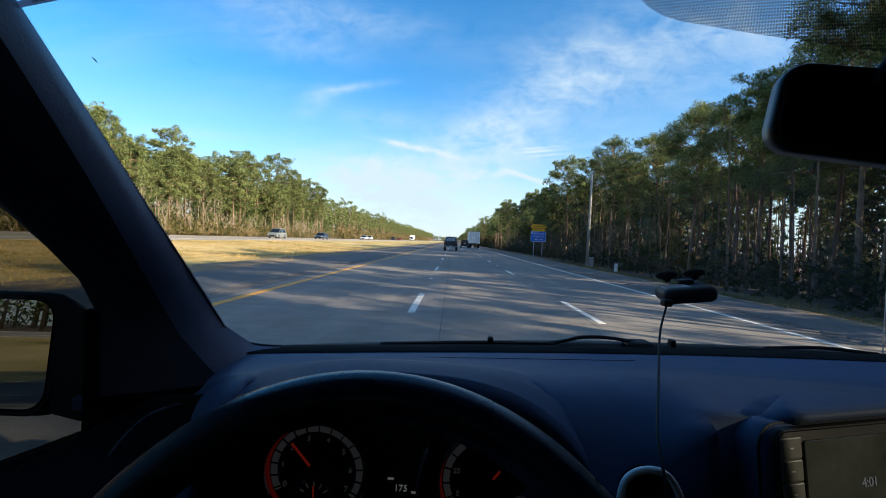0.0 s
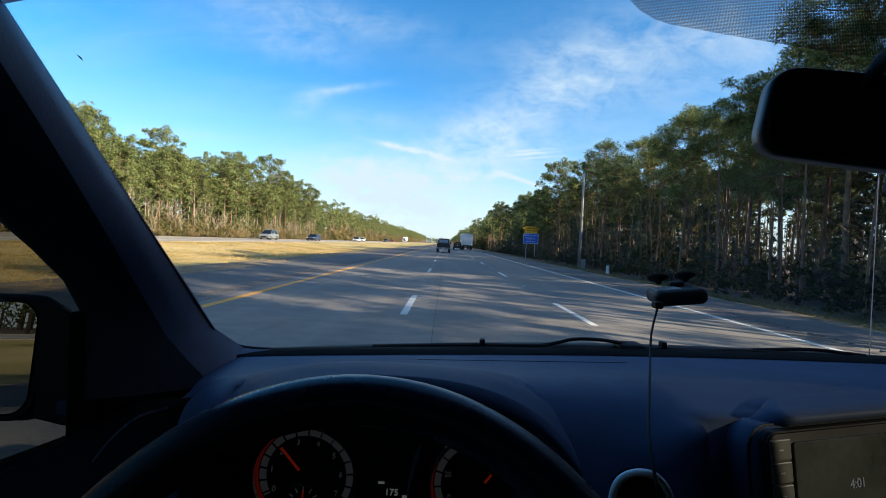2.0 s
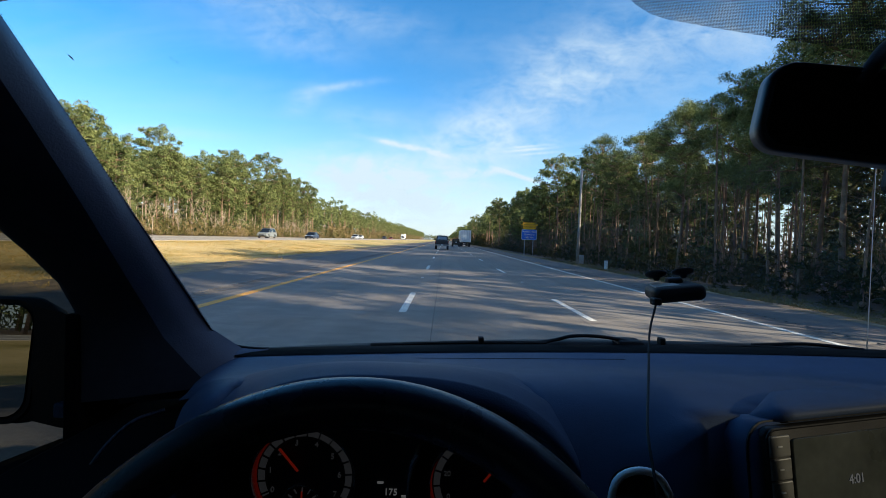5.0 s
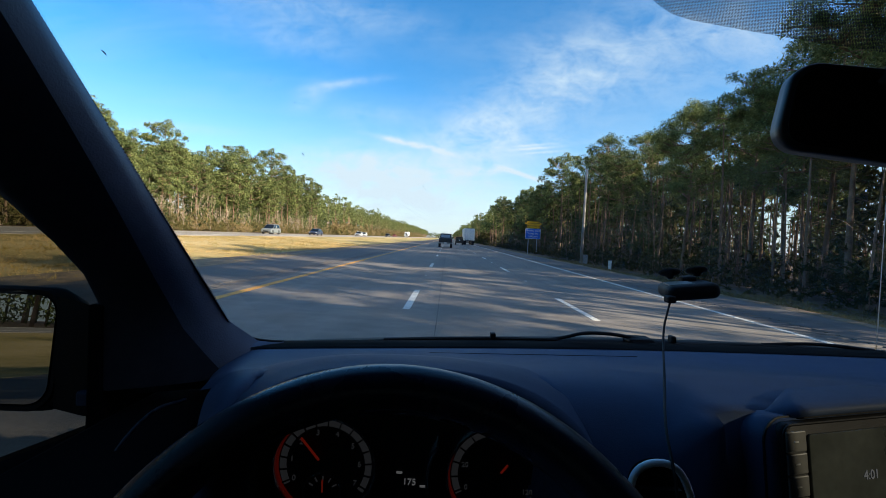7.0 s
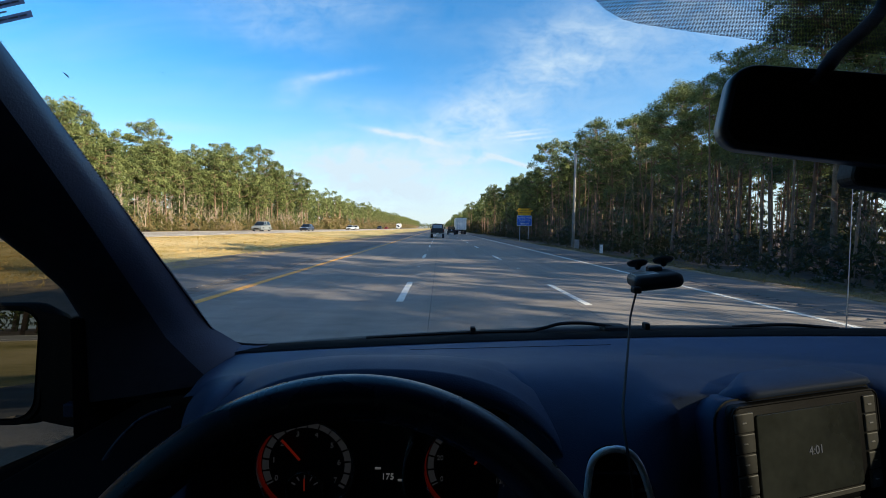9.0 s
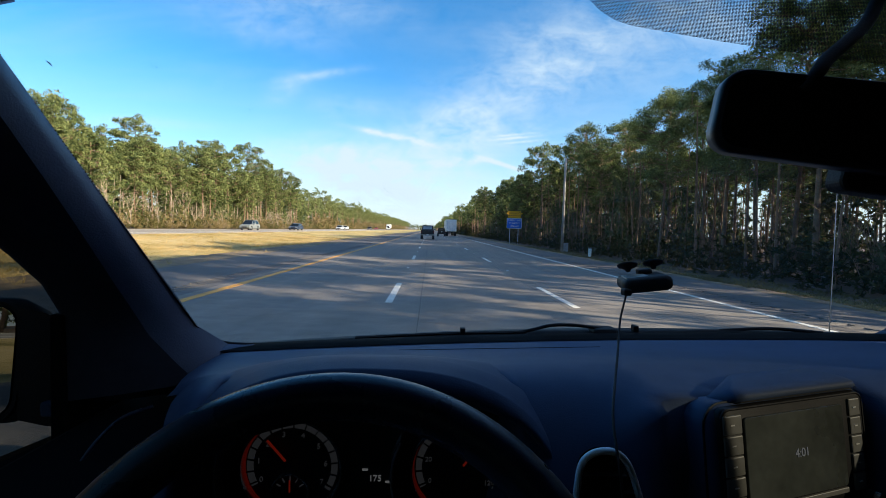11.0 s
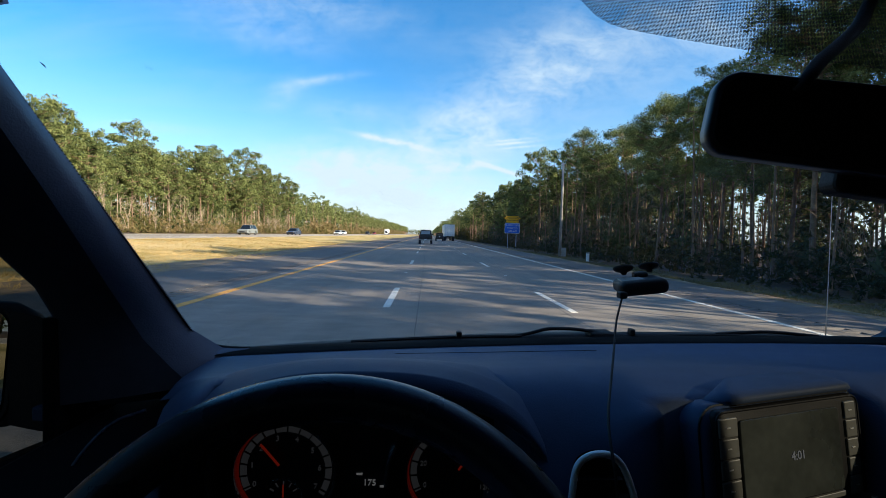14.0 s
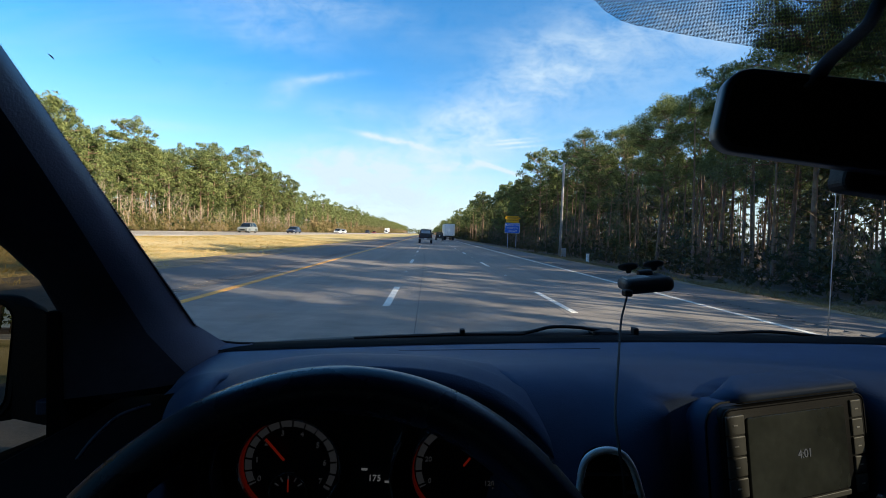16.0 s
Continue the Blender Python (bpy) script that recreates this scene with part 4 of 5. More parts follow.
def make_jeep(m):
    v = thing("off_roader", "dark boxy off-roader with a spare wheel on its back", "off-roader")
    p = paint("dark_green_paint", (0.02, 0.024, 0.026))
    part("body", extruded([(-1.95, 0.5), (1.9, 0.5), (1.95, 0.95), (1.8, 1.1), (0.6, 1.14), (-1.95, 1.14)], 0.88, 0.03), p, v)
    part("hard_top", extruded([(-1.93, 1.12), (0.75, 1.12), (0.35, 1.8), (-1.85, 1.82)], 0.82, 0.08), M_BLACK, v, "black hard top")
    part("rear_window", box((-0.55, -1.955, 1.22), (0.55, -1.9, 1.68), 0.03), M_DARKGLASS, v)
    mm = pose(0, -2.08, 1.05)
    spare = part("spare_wheel", annulus(0.16, 0.38, -0.11, 0.11, mm, n=24), M_RUBBER, v, "black spare tyre")
    part("spare_rim", annulus(0.02, 0.17, -0.09, 0.05, mm, n=20), M_ALU, spare)
    part("rear_bumper", box((-0.8, -2.1, 0.45), (0.8, -1.93, 0.6), 0.03), M_BLACK, v)
    for s in (-1, 1):
        part("tail_light", box((s * 0.78 - 0.07, -2.0, 0.82), (s * 0.78 + 0.07, -1.94, 1.02), 0.012), M_RED, v)
        for y in (-1.25, 1.25):
            add_wheel(v, s * 0.78, y, 0.41, 0.26)
    v.matrix_basis = m
    return v


def make_semi(m, front=False):
    v = thing("semi_trailer_truck", "white box semi-trailer truck on the highway", "truck")
    w = paint("white_trailer_paint", (0.72, 0.73, 0.74))
    part("trailer", box((-1.29, -8.0, 1.15), (1.29, 6.0, 4.05), 0.04), w, v, "white ribbed trailer box")
    for s in (-1, 1):
        d = part("rear_door", box((s * 0.64 - 0.6, -8.05, 1.25), (s * 0.64 + 0.6, -8.0, 3.95), 0.02), w, v)
        for q in (-0.25, 0.25):
            part("lock_rod", tube([(s * 0.64 + q, -8.08, 1.2), (s * 0.64 + q, -8.08, 4.0)], 0.025, 6), M_ALU, d)
    part("underride_bar", box((-1.2, -8.0, 0.5), (1.2, -7.85, 0.62), 0.02), M_BLACK, v, "dark rear bar")
    part("chassis", box((-0.5, -8.0, 0.85), (0.5, 8.4, 1.14), 0.03), M_BLACK, v)
    part("cab", extruded([(6.4, 0.6), (9.9, 0.6), (10.0, 1.7), (9.0, 2.0), (8.6, 2.95), (7.0, 3.5), (6.4, 3.5)], 1.15, 0.12), w, v, "white truck cab")
    part("windscreen", extruded([(8.95, 2.05), (9.02, 2.05), (8.66, 2.9), (8.59, 2.9)], 0.95, 0.05, 0), M_DARKGLASS, v)
    part("grille", box((-0.6, 9.95, 0.8), (0.6, 10.03, 1.6), 0.02), M_BLACK, v)
    for s in (-1, 1):
        part("headlight", box((s * 0.9 - 0.16, 9.9, 0.95), (s * 0.9 + 0.16, 10.02, 1.2), 0.03), M_LAMP, v)
        part("mud_flap", box((s * 0.95 - 0.3, -7.7, 0.25), (s * 0.95 + 0.3, -7.68, 0.95), 0.004), M_BLACK, v)
        for y in (-7.0, -5.75, 5.2, 6.4, 9.2):
            add_wheel(v, s * 0.98, y, 0.5, 0.5 if y < 9 else 0.3)
    v.matrix_basis = m
    return v


def make_car(m, color, label, tall=0.0, boxy=0.0):
    """A sedan (tall 0) or an SUV (tall 0.3), its front towards +y."""
    v = thing("car", label, "car", "cars on the opposite road")
    p = paint("car_paint", color)
    h = 0.78 + tall * 0.6
    r = 1.44 + tall
    part("body", extruded([(-2.25, 0.28), (2.2, 0.26), (2.34, 0.42), (2.36, 0.58), (2.25, h - 0.14), (1.9, h - 0.03), (1.05, h + 0.06), (-1.7, h + 0.1), (-2.25, h + 0.05), (-2.36, h - 0.1), (-2.38, 0.5)], 0.9, 0.09, 0.06), p, v)
    cabin = [(-2.05 - 0.2 * boxy, h + 0.07), (1.3, h + 0.03), (0.55, r - 0.13), (0.2, r - 0.03), (-0.35, r), (-1.0 - 0.8 * boxy, r - 0.04), (-1.5 - 0.6 * boxy, r - 0.17)]
    part("glasshouse", extruded(cabin, 0.82, 0.17, 0.05), M_DARKGLASS, v, "dark car windows")
    part("roof", extruded([(0.3, r - 0.05), (0.34, r - 0.02), (-0.1, r + 0.025), (-1.1 - 0.8 * boxy, r), (-1.5 - 0.6 * boxy, r - 0.14), (-1.45 - 0.6 * boxy, r - 0.17)], 0.66, 0.02, 0.012), p, v)
    part("grille", box((-0.45, 2.28, 0.42), (0.45, 2.37, 0.6), 0.02), M_BLACK, v)
    for s in (-1, 1):
        part("headlight", box((s * 0.66 - 0.17, 2.16, 0.56), (s * 0.66 + 0.17, 2.31, 0.7), 0.03), M_LAMP, v, "clear headlight")
        part("tail_light", box((s * 0.68 - 0.15, -2.36, 0.66), (s * 0.68 + 0.15, -2.26, 0.82), 0.02), M_RED, v)
        part("side_mirror", box((s * 0.98 - 0.1, 0.62, h + 0.08), (s * 0.98 + 0.08, 0.74, h + 0.22), 0.03), p, v)
        part("pillar", tube([(s * 0.83, 1.1, h + 0.04), (s * 0.67, 0.34, r - 0.05)], 0.03, 6), p, v)
        part("pillar", tube([(s * 0.83, -0.35, h + 0.04), (s * 0.67, -0.35, r - 0.03)], 0.03, 6), p, v)
        part("pillar", tube([(s * 0.83, -1.95 - 0.2 * boxy, h + 0.06), (s * 0.67, -1.4 - 0.6 * boxy, r - 0.14)], 0.05, 6), p, v)
        for y in (-1.4, 1.4):
            add_wheel(v, s * 0.79, y, 0.32 + tall * 0.15)
    v.matrix_basis = m
    return v


make_pickup(pose(-0.3, 66, road_z(-0.3)))
make_jeep(pose(2.7, 101, road_z(2.7)))
make_semi(pose(5.3, 116, road_z(5.3)))
make_car(pose(-28.0, 93, 0.56, 0, 0, 180), (0.03, 0.04, 0.07), "dark blue sedan on the opposite road", 0.0)
make_car(pose(-31.5, 78, 0.56, 0, 0, 180), (0.2, 0.21, 0.2), "silver sport utility vehicle on the opposite road", 0.3, 0.5)
make_car(pose(-28.0, 138, 0.56, 0, 0, 180), (0.6, 0.6, 0.59), "white sedan on the opposite road", 0.04)
make_car(pose(-31.5, 165, 0.56, 0, 0, 180), (0.72, 0.72, 0.7), "white sedan far along the opposite road", 0.05)
make_car(pose(-28.0, 205, 0.56, 0, 0, 180), (0.02, 0.02, 0.022), "black sedan far along the opposite road", 0.1)
make_car(pose(-31.5, 260, 0.56, 0, 0, 180), (0.35, 0.02, 0.02), "dark red car far along the opposite road", 0.0)
make_car(pose(-28.0, 300, 0.56, 0, 0, 180), (0.7, 0.7, 0.7), "white van far along the opposite road", 0.5, 0.7)
make_semi(pose(-32.0, 345, 0.56, 0, 0, 180))


# ---- the minivan that the camera sits in ----
van = thing("minivan", "dark minivan cabin seen from the driver's seat on the highway", "minivan")


def screen_y(x, z):
    """Where the raked, slightly bowed windscreen lies."""
    return 1.02 - 0.92 * (z - 1.19) - 0.10 * ((x - 0.33) / 0.78) ** 2


def screen_point(x, z, inward=0.0):
    return Vector((x, screen_y(x, z) - inward, z - inward * 0.9))


def build_windscreen():
    cols = [-0.52 + 1.7 * k / 24 for k in range(25)]
    rows = [1.10 + 0.74 * k / 16 for k in range(17)]
    bm = loft([[screen_point(x, z) for x in cols] for z in rows])
    ob = part("windscreen", bm, M_GLASS, van, "clear raked windscreen", True)
    ob.visible_shadow = False
    # dotted shade band round the mirror mount
    bm = bmesh.new()
    uv = bm.loops.layers.uv.new("UVMap")
    cols = [0.10 + 0.9 * k / 40 for k in range(41)]

    def low(x):
        d = x - 0.125
        u = min(1.0, max(0.0, d) / 0.13)
        return 1.84 - 0.142 * math.sqrt(1 - (1 - u) ** 2) - 0.085 * max(0.0, d - 0.1)
    grid = [[bm.verts.new(screen_point(x, low(x) + (1.85 - low(x)) * k / 6, 0.003)) for x in cols] for k in range(7)]
    for a, b in zip(grid, grid[1:]):
        for i in range(40):
            f = bm.faces.new((a[i], a[i + 1], b[i + 1], b[i]))
            for lp in f.loops:
                lp[uv].uv = (lp.vert.co.x, lp.vert.co.z * 1.36)
    ob = part("dot_band", bm, M_FRIT, van, "black dotted shade band on the glass", True)
    # black painted rim along the pillar, with a row of dots beside it
    def edge(z, q, lift):
        return Vector((-0.453 - 0.098 * (z - 1.195) + q, 0.905 - 0.905 * (z - 1.195) - lift, z))
    part("glass_rim", loft([[edge(1.2 + 0.04 * k, q, 0.006) for q in (-0.006, 0.002)] for k in range(17)]), M_BLACK, van, "black painted rim of the glass")
    bm = bmesh.new()
    for k in range(160):
        z = 1.22 + 0.004 * k
        for q, r, dz in ((0.0032, 0.0013, 0.0), (0.0056, 0.0006, 0.002)):
            c = edge(z + dz, q, 0.006)
            bm.faces.new([bm.verts.new(c + Vector((r * math.cos(a), -0.67 * r * math.sin(a), 0.73 * r * math.sin(a)))) for a in (0.0, 1.05, 2.09, 3.14, 4.19, 5.24)])
    part("rim_dots", bm, M_BLACK, van, "row of black dots along the edge of the glass")


def base_z(x):
    x = min(1.15, max(-0.6, x))
    return 1.176 + 0.033 * x


def build_dashboard():
    prof = [(1.10, -0.06), (1.04, -0.012), (0.98, 0.0), (0.93, 0.003), (0.88, 0.002), (0.80, 0.011), (0.72, 0.026), (0.66, 0.036), (0.61, 0.041), (0.575, 0.036), (0.545, 0.022), (0.515, -0.003),
            (0.49, -0.03), (0.47, -0.06), (0.455, -0.1), (0.445, -0.18), (0.44, -0.4), (0.55, -0.62)]
    rings = []
    for y, dz0 in prof:
        row = []
        left = -0.455 + 0.38 * max(0.0, 0.88 - y)
        for k in range(161):
            x = left + (1.24 - left) * k / 160
            e = max(0.0, left + 0.06 - x) / 0.06
            f = max(0.0, x - 0.95) / 0.29
            inside = min(1.0, max(0.0, (0.20 - abs(x + 0.08)) / 0.02)) * (y < 0.6)
            w = min(1.0, max(0.0, (x - 0.19) / 0.13 if y > 0.48 else (x - 0.27) / 0.05), max(0.0, (0.628 - x) / 0.04))
            w = w * w * (3 - 2 * w) * (y < 0.66)
            face = 0.531 + 0.293 * (x - 0.4605) + 0.006
            yy = y + w * (max(y, face) - y)
            dz = (dz0 + w * (0.038 - dz0) if y > face else dz0) - 0.25 * inside
            soft = 0.004 * math.sin(5 * x + 1) * (1 if y < 0.7 else 0)
            row.append((x, yy - 0.06 * ((x - 0.33) / 0.8) ** 2 * (y > 0.7), base_z(x) + dz - 0.03 * e * e - 0.02 * f * f + soft))
        rings.append(row)
    part("dashboard", loft(rings), M_DASH, van, "dark grey soft plastic dashboard top", True)
    slot = [(-0.05 + 0.42 * k / 10, 0.892, base_z(-0.05 + 0.42 * k / 10) + 0.002) for k in range(11)]
    part("defrost_slot", tube(slot, 0.0012, 6), M_BLACK, van)
    strip_rows = [[(x, y - 0.06 * ((x - 0.33) / 0.8) ** 2, base_z(x) + dz) for x in [-0.44 + 1.56 * k / 30 for k in range(31)]] for y, dz in ((0.945, 0.004), (0.965, 0.007), (1.0, 0.006), (1.06, -0.02))]
    part("demister_strip", loft(strip_rows), M_MATTE, van, "matt black strip between dashboard and glass", True)
    part("kick_panel", box((-0.60, 0.42, 0.5), (-0.33, 0.98, 1.08), 0.02), M_MATTE, van, "black panel between dashboard and door")
    # cowl and bonnet in front of the glass
    cols = [-0.62 + 1.9 * k / 20 for k in range(21)]
    rings = [[(x, y - 0.12 * ((x - 0.33) / 0.8) ** 2, base_z(x) + dz) for x in cols] for y, dz in ((0.99, -0.07), (1.045, 0.0), (1.10, -0.005), (1.16, -0.05))]
    part("cowl", loft(rings), M_BLACK, van, "black plastic cowl under the glass", True)
    rings = [[(x, y, z - 0.05 * ((x - 0.33) / 0.9) ** 2) for x in cols] for y, z in ((1.12, 1.08), (1.4, 1.0), (1.75, 0.88), (1.9, 0.72), (1.95, 0.4))]
    part("bonnet", loft(rings), paint("bonnet_paint", (0.02, 0.022, 0.03)), van, "dark painted bonnet", True)


def build_wipers():
    w = part("wiper", tube(spline([(0.20, 1.03, 1.18), (0.26, 1.02, 1.196), (0.30, 1.01, 1.209), (0.36, 1.01, 1.21), (0.43, 1.02, 1.2)], 6), 0.004, 8), M_BLACK, van, "black wiper arm at rest")
    part("wiper_blade", tube(spline([(-0.16, 1.005, 1.172), (0.05, 1.015, 1.183), (0.24, 1.015, 1.19)], 6), 0.004, 6), M_RUBBER, w)
    part("pivot_cap", box((0.40, 1.0, 1.188), (0.46, 1.05, 1.204), 0.008), M_BLACK, w)
    w = part("wiper", tube(spline([(0.72, 1.03, 1.2), (0.84, 1.02, 1.209), (0.95, 1.0, 1.205)], 6), 0.004, 8), M_BLACK, van, "black wiper arm at rest")
    part("wiper_blade", tube(spline([(0.48, 1.01, 1.193), (0.7, 1.015, 1.2), (0.9, 1.0, 1.201)], 6), 0.004, 6), M_RUBBER, w)
    for x in (0.09, 0.50):
        part("washer_nozzle", box((x - 0.006, 1.0, base_z(x) + 0.005), (x + 0.006, 1.02, base_z(x) + 0.021), 0.003), M_BLACK, van)


def build_instruments():
    cx = -0.06

    def arch(y, hw, top, power=2.6, n=72):
        out = []
        for k in range(n + 1):
            c = -math.cos(math.pi * k / n)
            out.append((max(cx + hw * c, -0.322 - 0.1 * (y - 0.5)), y, 1.04 + (top - 1.04) * max(0.0, 1 - abs(c) ** power) ** (1 / power)))
        return out
    spec = [(0.84, 0.42, 1.165), (0.76, 0.38, 1.203), (0.70, 0.35, 1.222), (0.64, 0.315, 1.239), (0.59, 0.285, 1.250), (0.565, 0.272, 1.2545), (0.53, 0.254, 1.2545)]
    hood = part("instrument_hood", loft([arch(*s) for s in spec]), M_DASH, van, "dark arched hood over the gauges", True)
    lip = [(0.572, 0.275, 1.2535), (0.568, 0.2735, 1.2575), (0.562, 0.2705, 1.2592), (0.535, 0.2565, 1.2603), (0.512, 0.249, 1.2598)]
    part("hood_lip", loft([arch(*s) for s in lip]), M_DASH, hood, "smooth raised lip of the gauge hood", True)
    edge = [(0.512, 0.249, 1.2598), (0.508, 0.248, 1.2592), (0.5, 0.2445, 1.2495, 2.7), (0.494, 0.24, 1.232, 3.0), (0.50, 0.236, 1.228, 3), (0.62, 0.228, 1.222, 3)]
    part("hood_face", loft([arch(*s) for s in edge]), M_DASH, hood, "dark face of the gauge hood", True)
    face = part("instrument_panel", box((-0.285, 0.585, 0.98), (0.125, 0.60, 1.18), 0.0), M_FACE, van, "black instrument cluster with two dials")
    for gx, red in ((-0.173, True), (0.057, False)):
        m = pose(gx, 0.584, 1.10)
        part("dial_ring", annulus(0.066, 0.0685, -0.012, 0.0, m, n=60), M_CHROME, face, "thin silver dial ring")
        part("red_ring", annulus(0.0635, 0.0655, -0.003, 0.0, m, -150, 20, 40), G_RED, face, "red lit ring")
        part("scale_band", annulus(0.053, 0.0615, -0.002, 0.0, m, -118, 124, 60), G_TICK, face, "pale scale band")
        part("chrome_arc", annulus(0.092, 0.095, -0.03, 0.0, m, -130, -60, 24), M_CHROME, face)
        steps = 8 if red else 7
        for k in range(steps * 2 - 1):
            a = -114 + 232 * k / (steps * 2 - 2)
            mm = m @ pose(0, 0, 0, 0, a, 0)
            part("tick", box((-0.0008, -0.004, 0.0495), (0.0008, -0.0024, 0.062)), M_FACE, face).matrix_basis = mm
            if k % 2 == 0:
                n = k // 2 if red else 20 * (k // 2)
                if red or n in (0, 20, 120):
                    q = radians(a)
                    words("numeral", str(n), 0.0105 if red else 0.0095, G_TICK, m @ pose(0.0455 * math.sin(q), -0.003, 0.0455 * math.cos(q)), face)
        mm = m @ pose(0, 0, 0, 0, -41 if red else 38, 0)
        part("needle", box((-0.0013, -0.008, 0.012 if red else 0.006), (0.0013, -0.005, 0.050 if red else 0.02), 0.0006), G_NEEDLE, face, "red lit needle").matrix_basis = mm
    m = pose(-0.175, 0.582, 1.066)
    part("fuel_ring", annulus(0.024, 0.026, -0.006, 0.0, m, n=40), M_CHROME, face)
    for a in (-60, -30, 0, 30, 60):
        part("tick", box((-0.0007, -0.004, 0.015), (0.0007, -0.002, 0.021)), G_TICK, face).matrix_basis = m @ pose(0, 0, 0, 0, a, 0)
    part("needle", box((-0.001, -0.006, 0.0), (0.001, -0.004, 0.017), 0.0005), G_NEEDLE, face).matrix_basis = m
    words("odometer", "175", 0.012, G_CLOCK, pose(-0.06, 0.583, 1.083), face)
    part("odometer_bar", box((-0.046, 0.5825, 1.077), (-0.034, 0.584, 1.0795)), G_CLOCK, face)
    part("odometer_bar", box((-0.078, 0.5825, 1.094), (-0.070, 0.584, 1.0965)), G_CLOCK, face)


def build_steering_wheel():
    c, big, thin = Vector((-0.052, 0.214, 1.1455)), 0.1835, 0.0165
    u, v = Vector((1, 0, 0)), Vector((0, 0.4695, 0.8829))
    n = u.cross(v)
    rings = []
    for k in range(97):
        a = 2 * math.pi * k / 96
        d = u * math.sin(a) + v * math.cos(a)
        rings.append([c + d * (big + thin * math.cos(b)) + n * (thin * 1.12 * math.sin(b)) for b in (2 * math.pi * j / 16 for j in range(16))])
    rim = part("steering_wheel", loft(rings, True), M_LEATHER, van, "black leather steering wheel", True)
    part("hub", tube([c - n * 0.05, c - n * 0.02, c + n * 0.005], [0.05, 0.075, 0.06], 24), M_BLACK, rim, smooth=True)
    for a in (95, 265, 180):
        d = u * math.sin(radians(a)) + v * math.cos(radians(a))
        part("spoke", tube([c + d * 0.05 - n * 0.02, c + d * 0.12 - n * 0.012, c + d * 0.18], [0.02, 0.016, 0.014], 8), M_BLACK, rim)
    part("column", tube([c - n * 0.05, c - n * 0.28], 0.045, 16), M_BLACK, rim)
    stalk = part("stalk", tube([c - n * 0.06, c - u * 0.15 - n * 0.06 + v * 0.02], 0.009, 8), M_BLACK, van)


def build_radio():
    m = pose(0.4605, 0.519, 1.158, -8, 0, 16.3)
    pod = part("centre_console", slab(round_rect(0.276, 0.236, 0.026), -0.012, 0.04, m @ pose(0.004, 0, -0.045), 0.012), M_DASH, van, "dark centre stack round the radio", True)
    edge = round_rect(0.274, 0.234, 0.026)
    part("console_seam", tube([m @ Vector((x + 0.004, -0.004, z - 0.045)) for x, z in edge + edge[:1]], 0.0014, 5), M_BLACK, pod)
    rows = []
    for y, z, wide in ((-0.013, 0.0725, 0.136), (-0.0185, 0.0765, 0.138), (-0.015, 0.083, 0.139), (0.0, 0.0865, 0.139), (0.03, 0.0885, 0.139), (0.06, 0.086, 0.138), (0.085, 0.076, 0.137), (0.1, 0.055, 0.136)):
        row = []
        for k in range(33):
            u = -1 + k / 16
            end = max(0.0, (abs(u) - 0.75) / 0.25)
            full = math.sqrt(max(0.0, 1 - end ** 2.2))
            row.append(m @ Vector((0.018 + (wide - 0.014) * u + 0.5 * (1 - u) * 1.3 * max(0.0, y), 0.06 + (y - 0.06) * full, 0.045 + (z - 0.045) * full)))
        rows.append(row)
    visor = part("radio_visor", loft(rows), M_DASH, van, "dark padded visor over the radio", True)
    part("visor_seam", tube(rows[0], 0.0013, 6), M_BLACK, visor)
    frame_ = part("radio", slab(round_rect(0.25, 0.132, 0.012), -0.017, 0.01, m @ pose(0.003, 0, 0.003), 0.004), M_BLACK, van, "double-height radio with a dark touch screen", True)
    part("bezel_lip", tube([m @ Vector((x + 0.003, -0.0165, z + 0.003)) for x, z in round_rect(0.246, 0.128, 0.012) + round_rect(0.246, 0.128, 0.012)[:1]], 0.0016, 6), M_BLACK, frame_)
    part("screen", slab(round_rect(0.171, 0.1, 0.004), -0.0195, -0.015, m @ pose(-0.0015, 0, 0.006), 0.001), M_SCREEN, frame_, "dusty dark touch screen")
    part("screen_bar", box((-0.084, -0.0195, -0.053), (0.084, -0.016, -0.0465), 0.001), M_SATIN, frame_).matrix_basis = m
    for x, wide in ((-0.105, 0.0145), (0.1075, 0.0105)):
        for k in range(5):
            z = 0.05 - 0.0232 * k
            b = part("button", box((x - wide, -0.0195, z - 0.0108), (x + wide, -0.015, z + 0.0108), 0.0014), M_SATIN, frame_, "dark grey radio button")
            b.matrix_basis = m
            part("button_mark", box((x - 0.004, -0.0202, z - 0.0007), (x + 0.002, -0.0194, z + 0.0007)), M_SIGNWHITE, b)
    part("knob", tube([m @ Vector((0.117, -0.014, -0.062)), m @ Vector((0.117, -0.034, -0.062))], 0.0085, 20), M_BLACK, frame_)
    part("knob_ring", annulus(0.0075, 0.0095, -0.036, -0.03, m @ pose(0.117, 0, -0.062), n=24), M_CHROME, frame_)
    part("knob", tube([m @ Vector((-0.10, -0.014, -0.098)), m @ Vector((-0.10, -0.03, -0.098))], 0.016, 24), M_BLACK, pod)
    part("knob_ring", annulus(0.0145, 0.0165, -0.033, -0.026, m @ pose(-0.10, 0, -0.098), n=28), M_CHROME, pod, "chrome ring round a knob")
    words("clock", "4:01", 0.0145, G_CLOCK, m @ pose(0.004, -0.0202, 0.006), frame_, "pale lit clock digits", 0.0002)
    # oval vent beside the stack, with its silver surround
    path = [(0.172, 1.10), (0.1745, 1.15), (0.179, 1.178), (0.193, 1.190), (0.212, 1.191), (0.226, 1.182), (0.238, 1.158), (0.252, 1.11), (0.255, 1.085), (0.235, 1.075), (0.19, 1.078), (0.172, 1.10)]
    pts = spline([(x, 0.452, z) for x, z in path], 6)
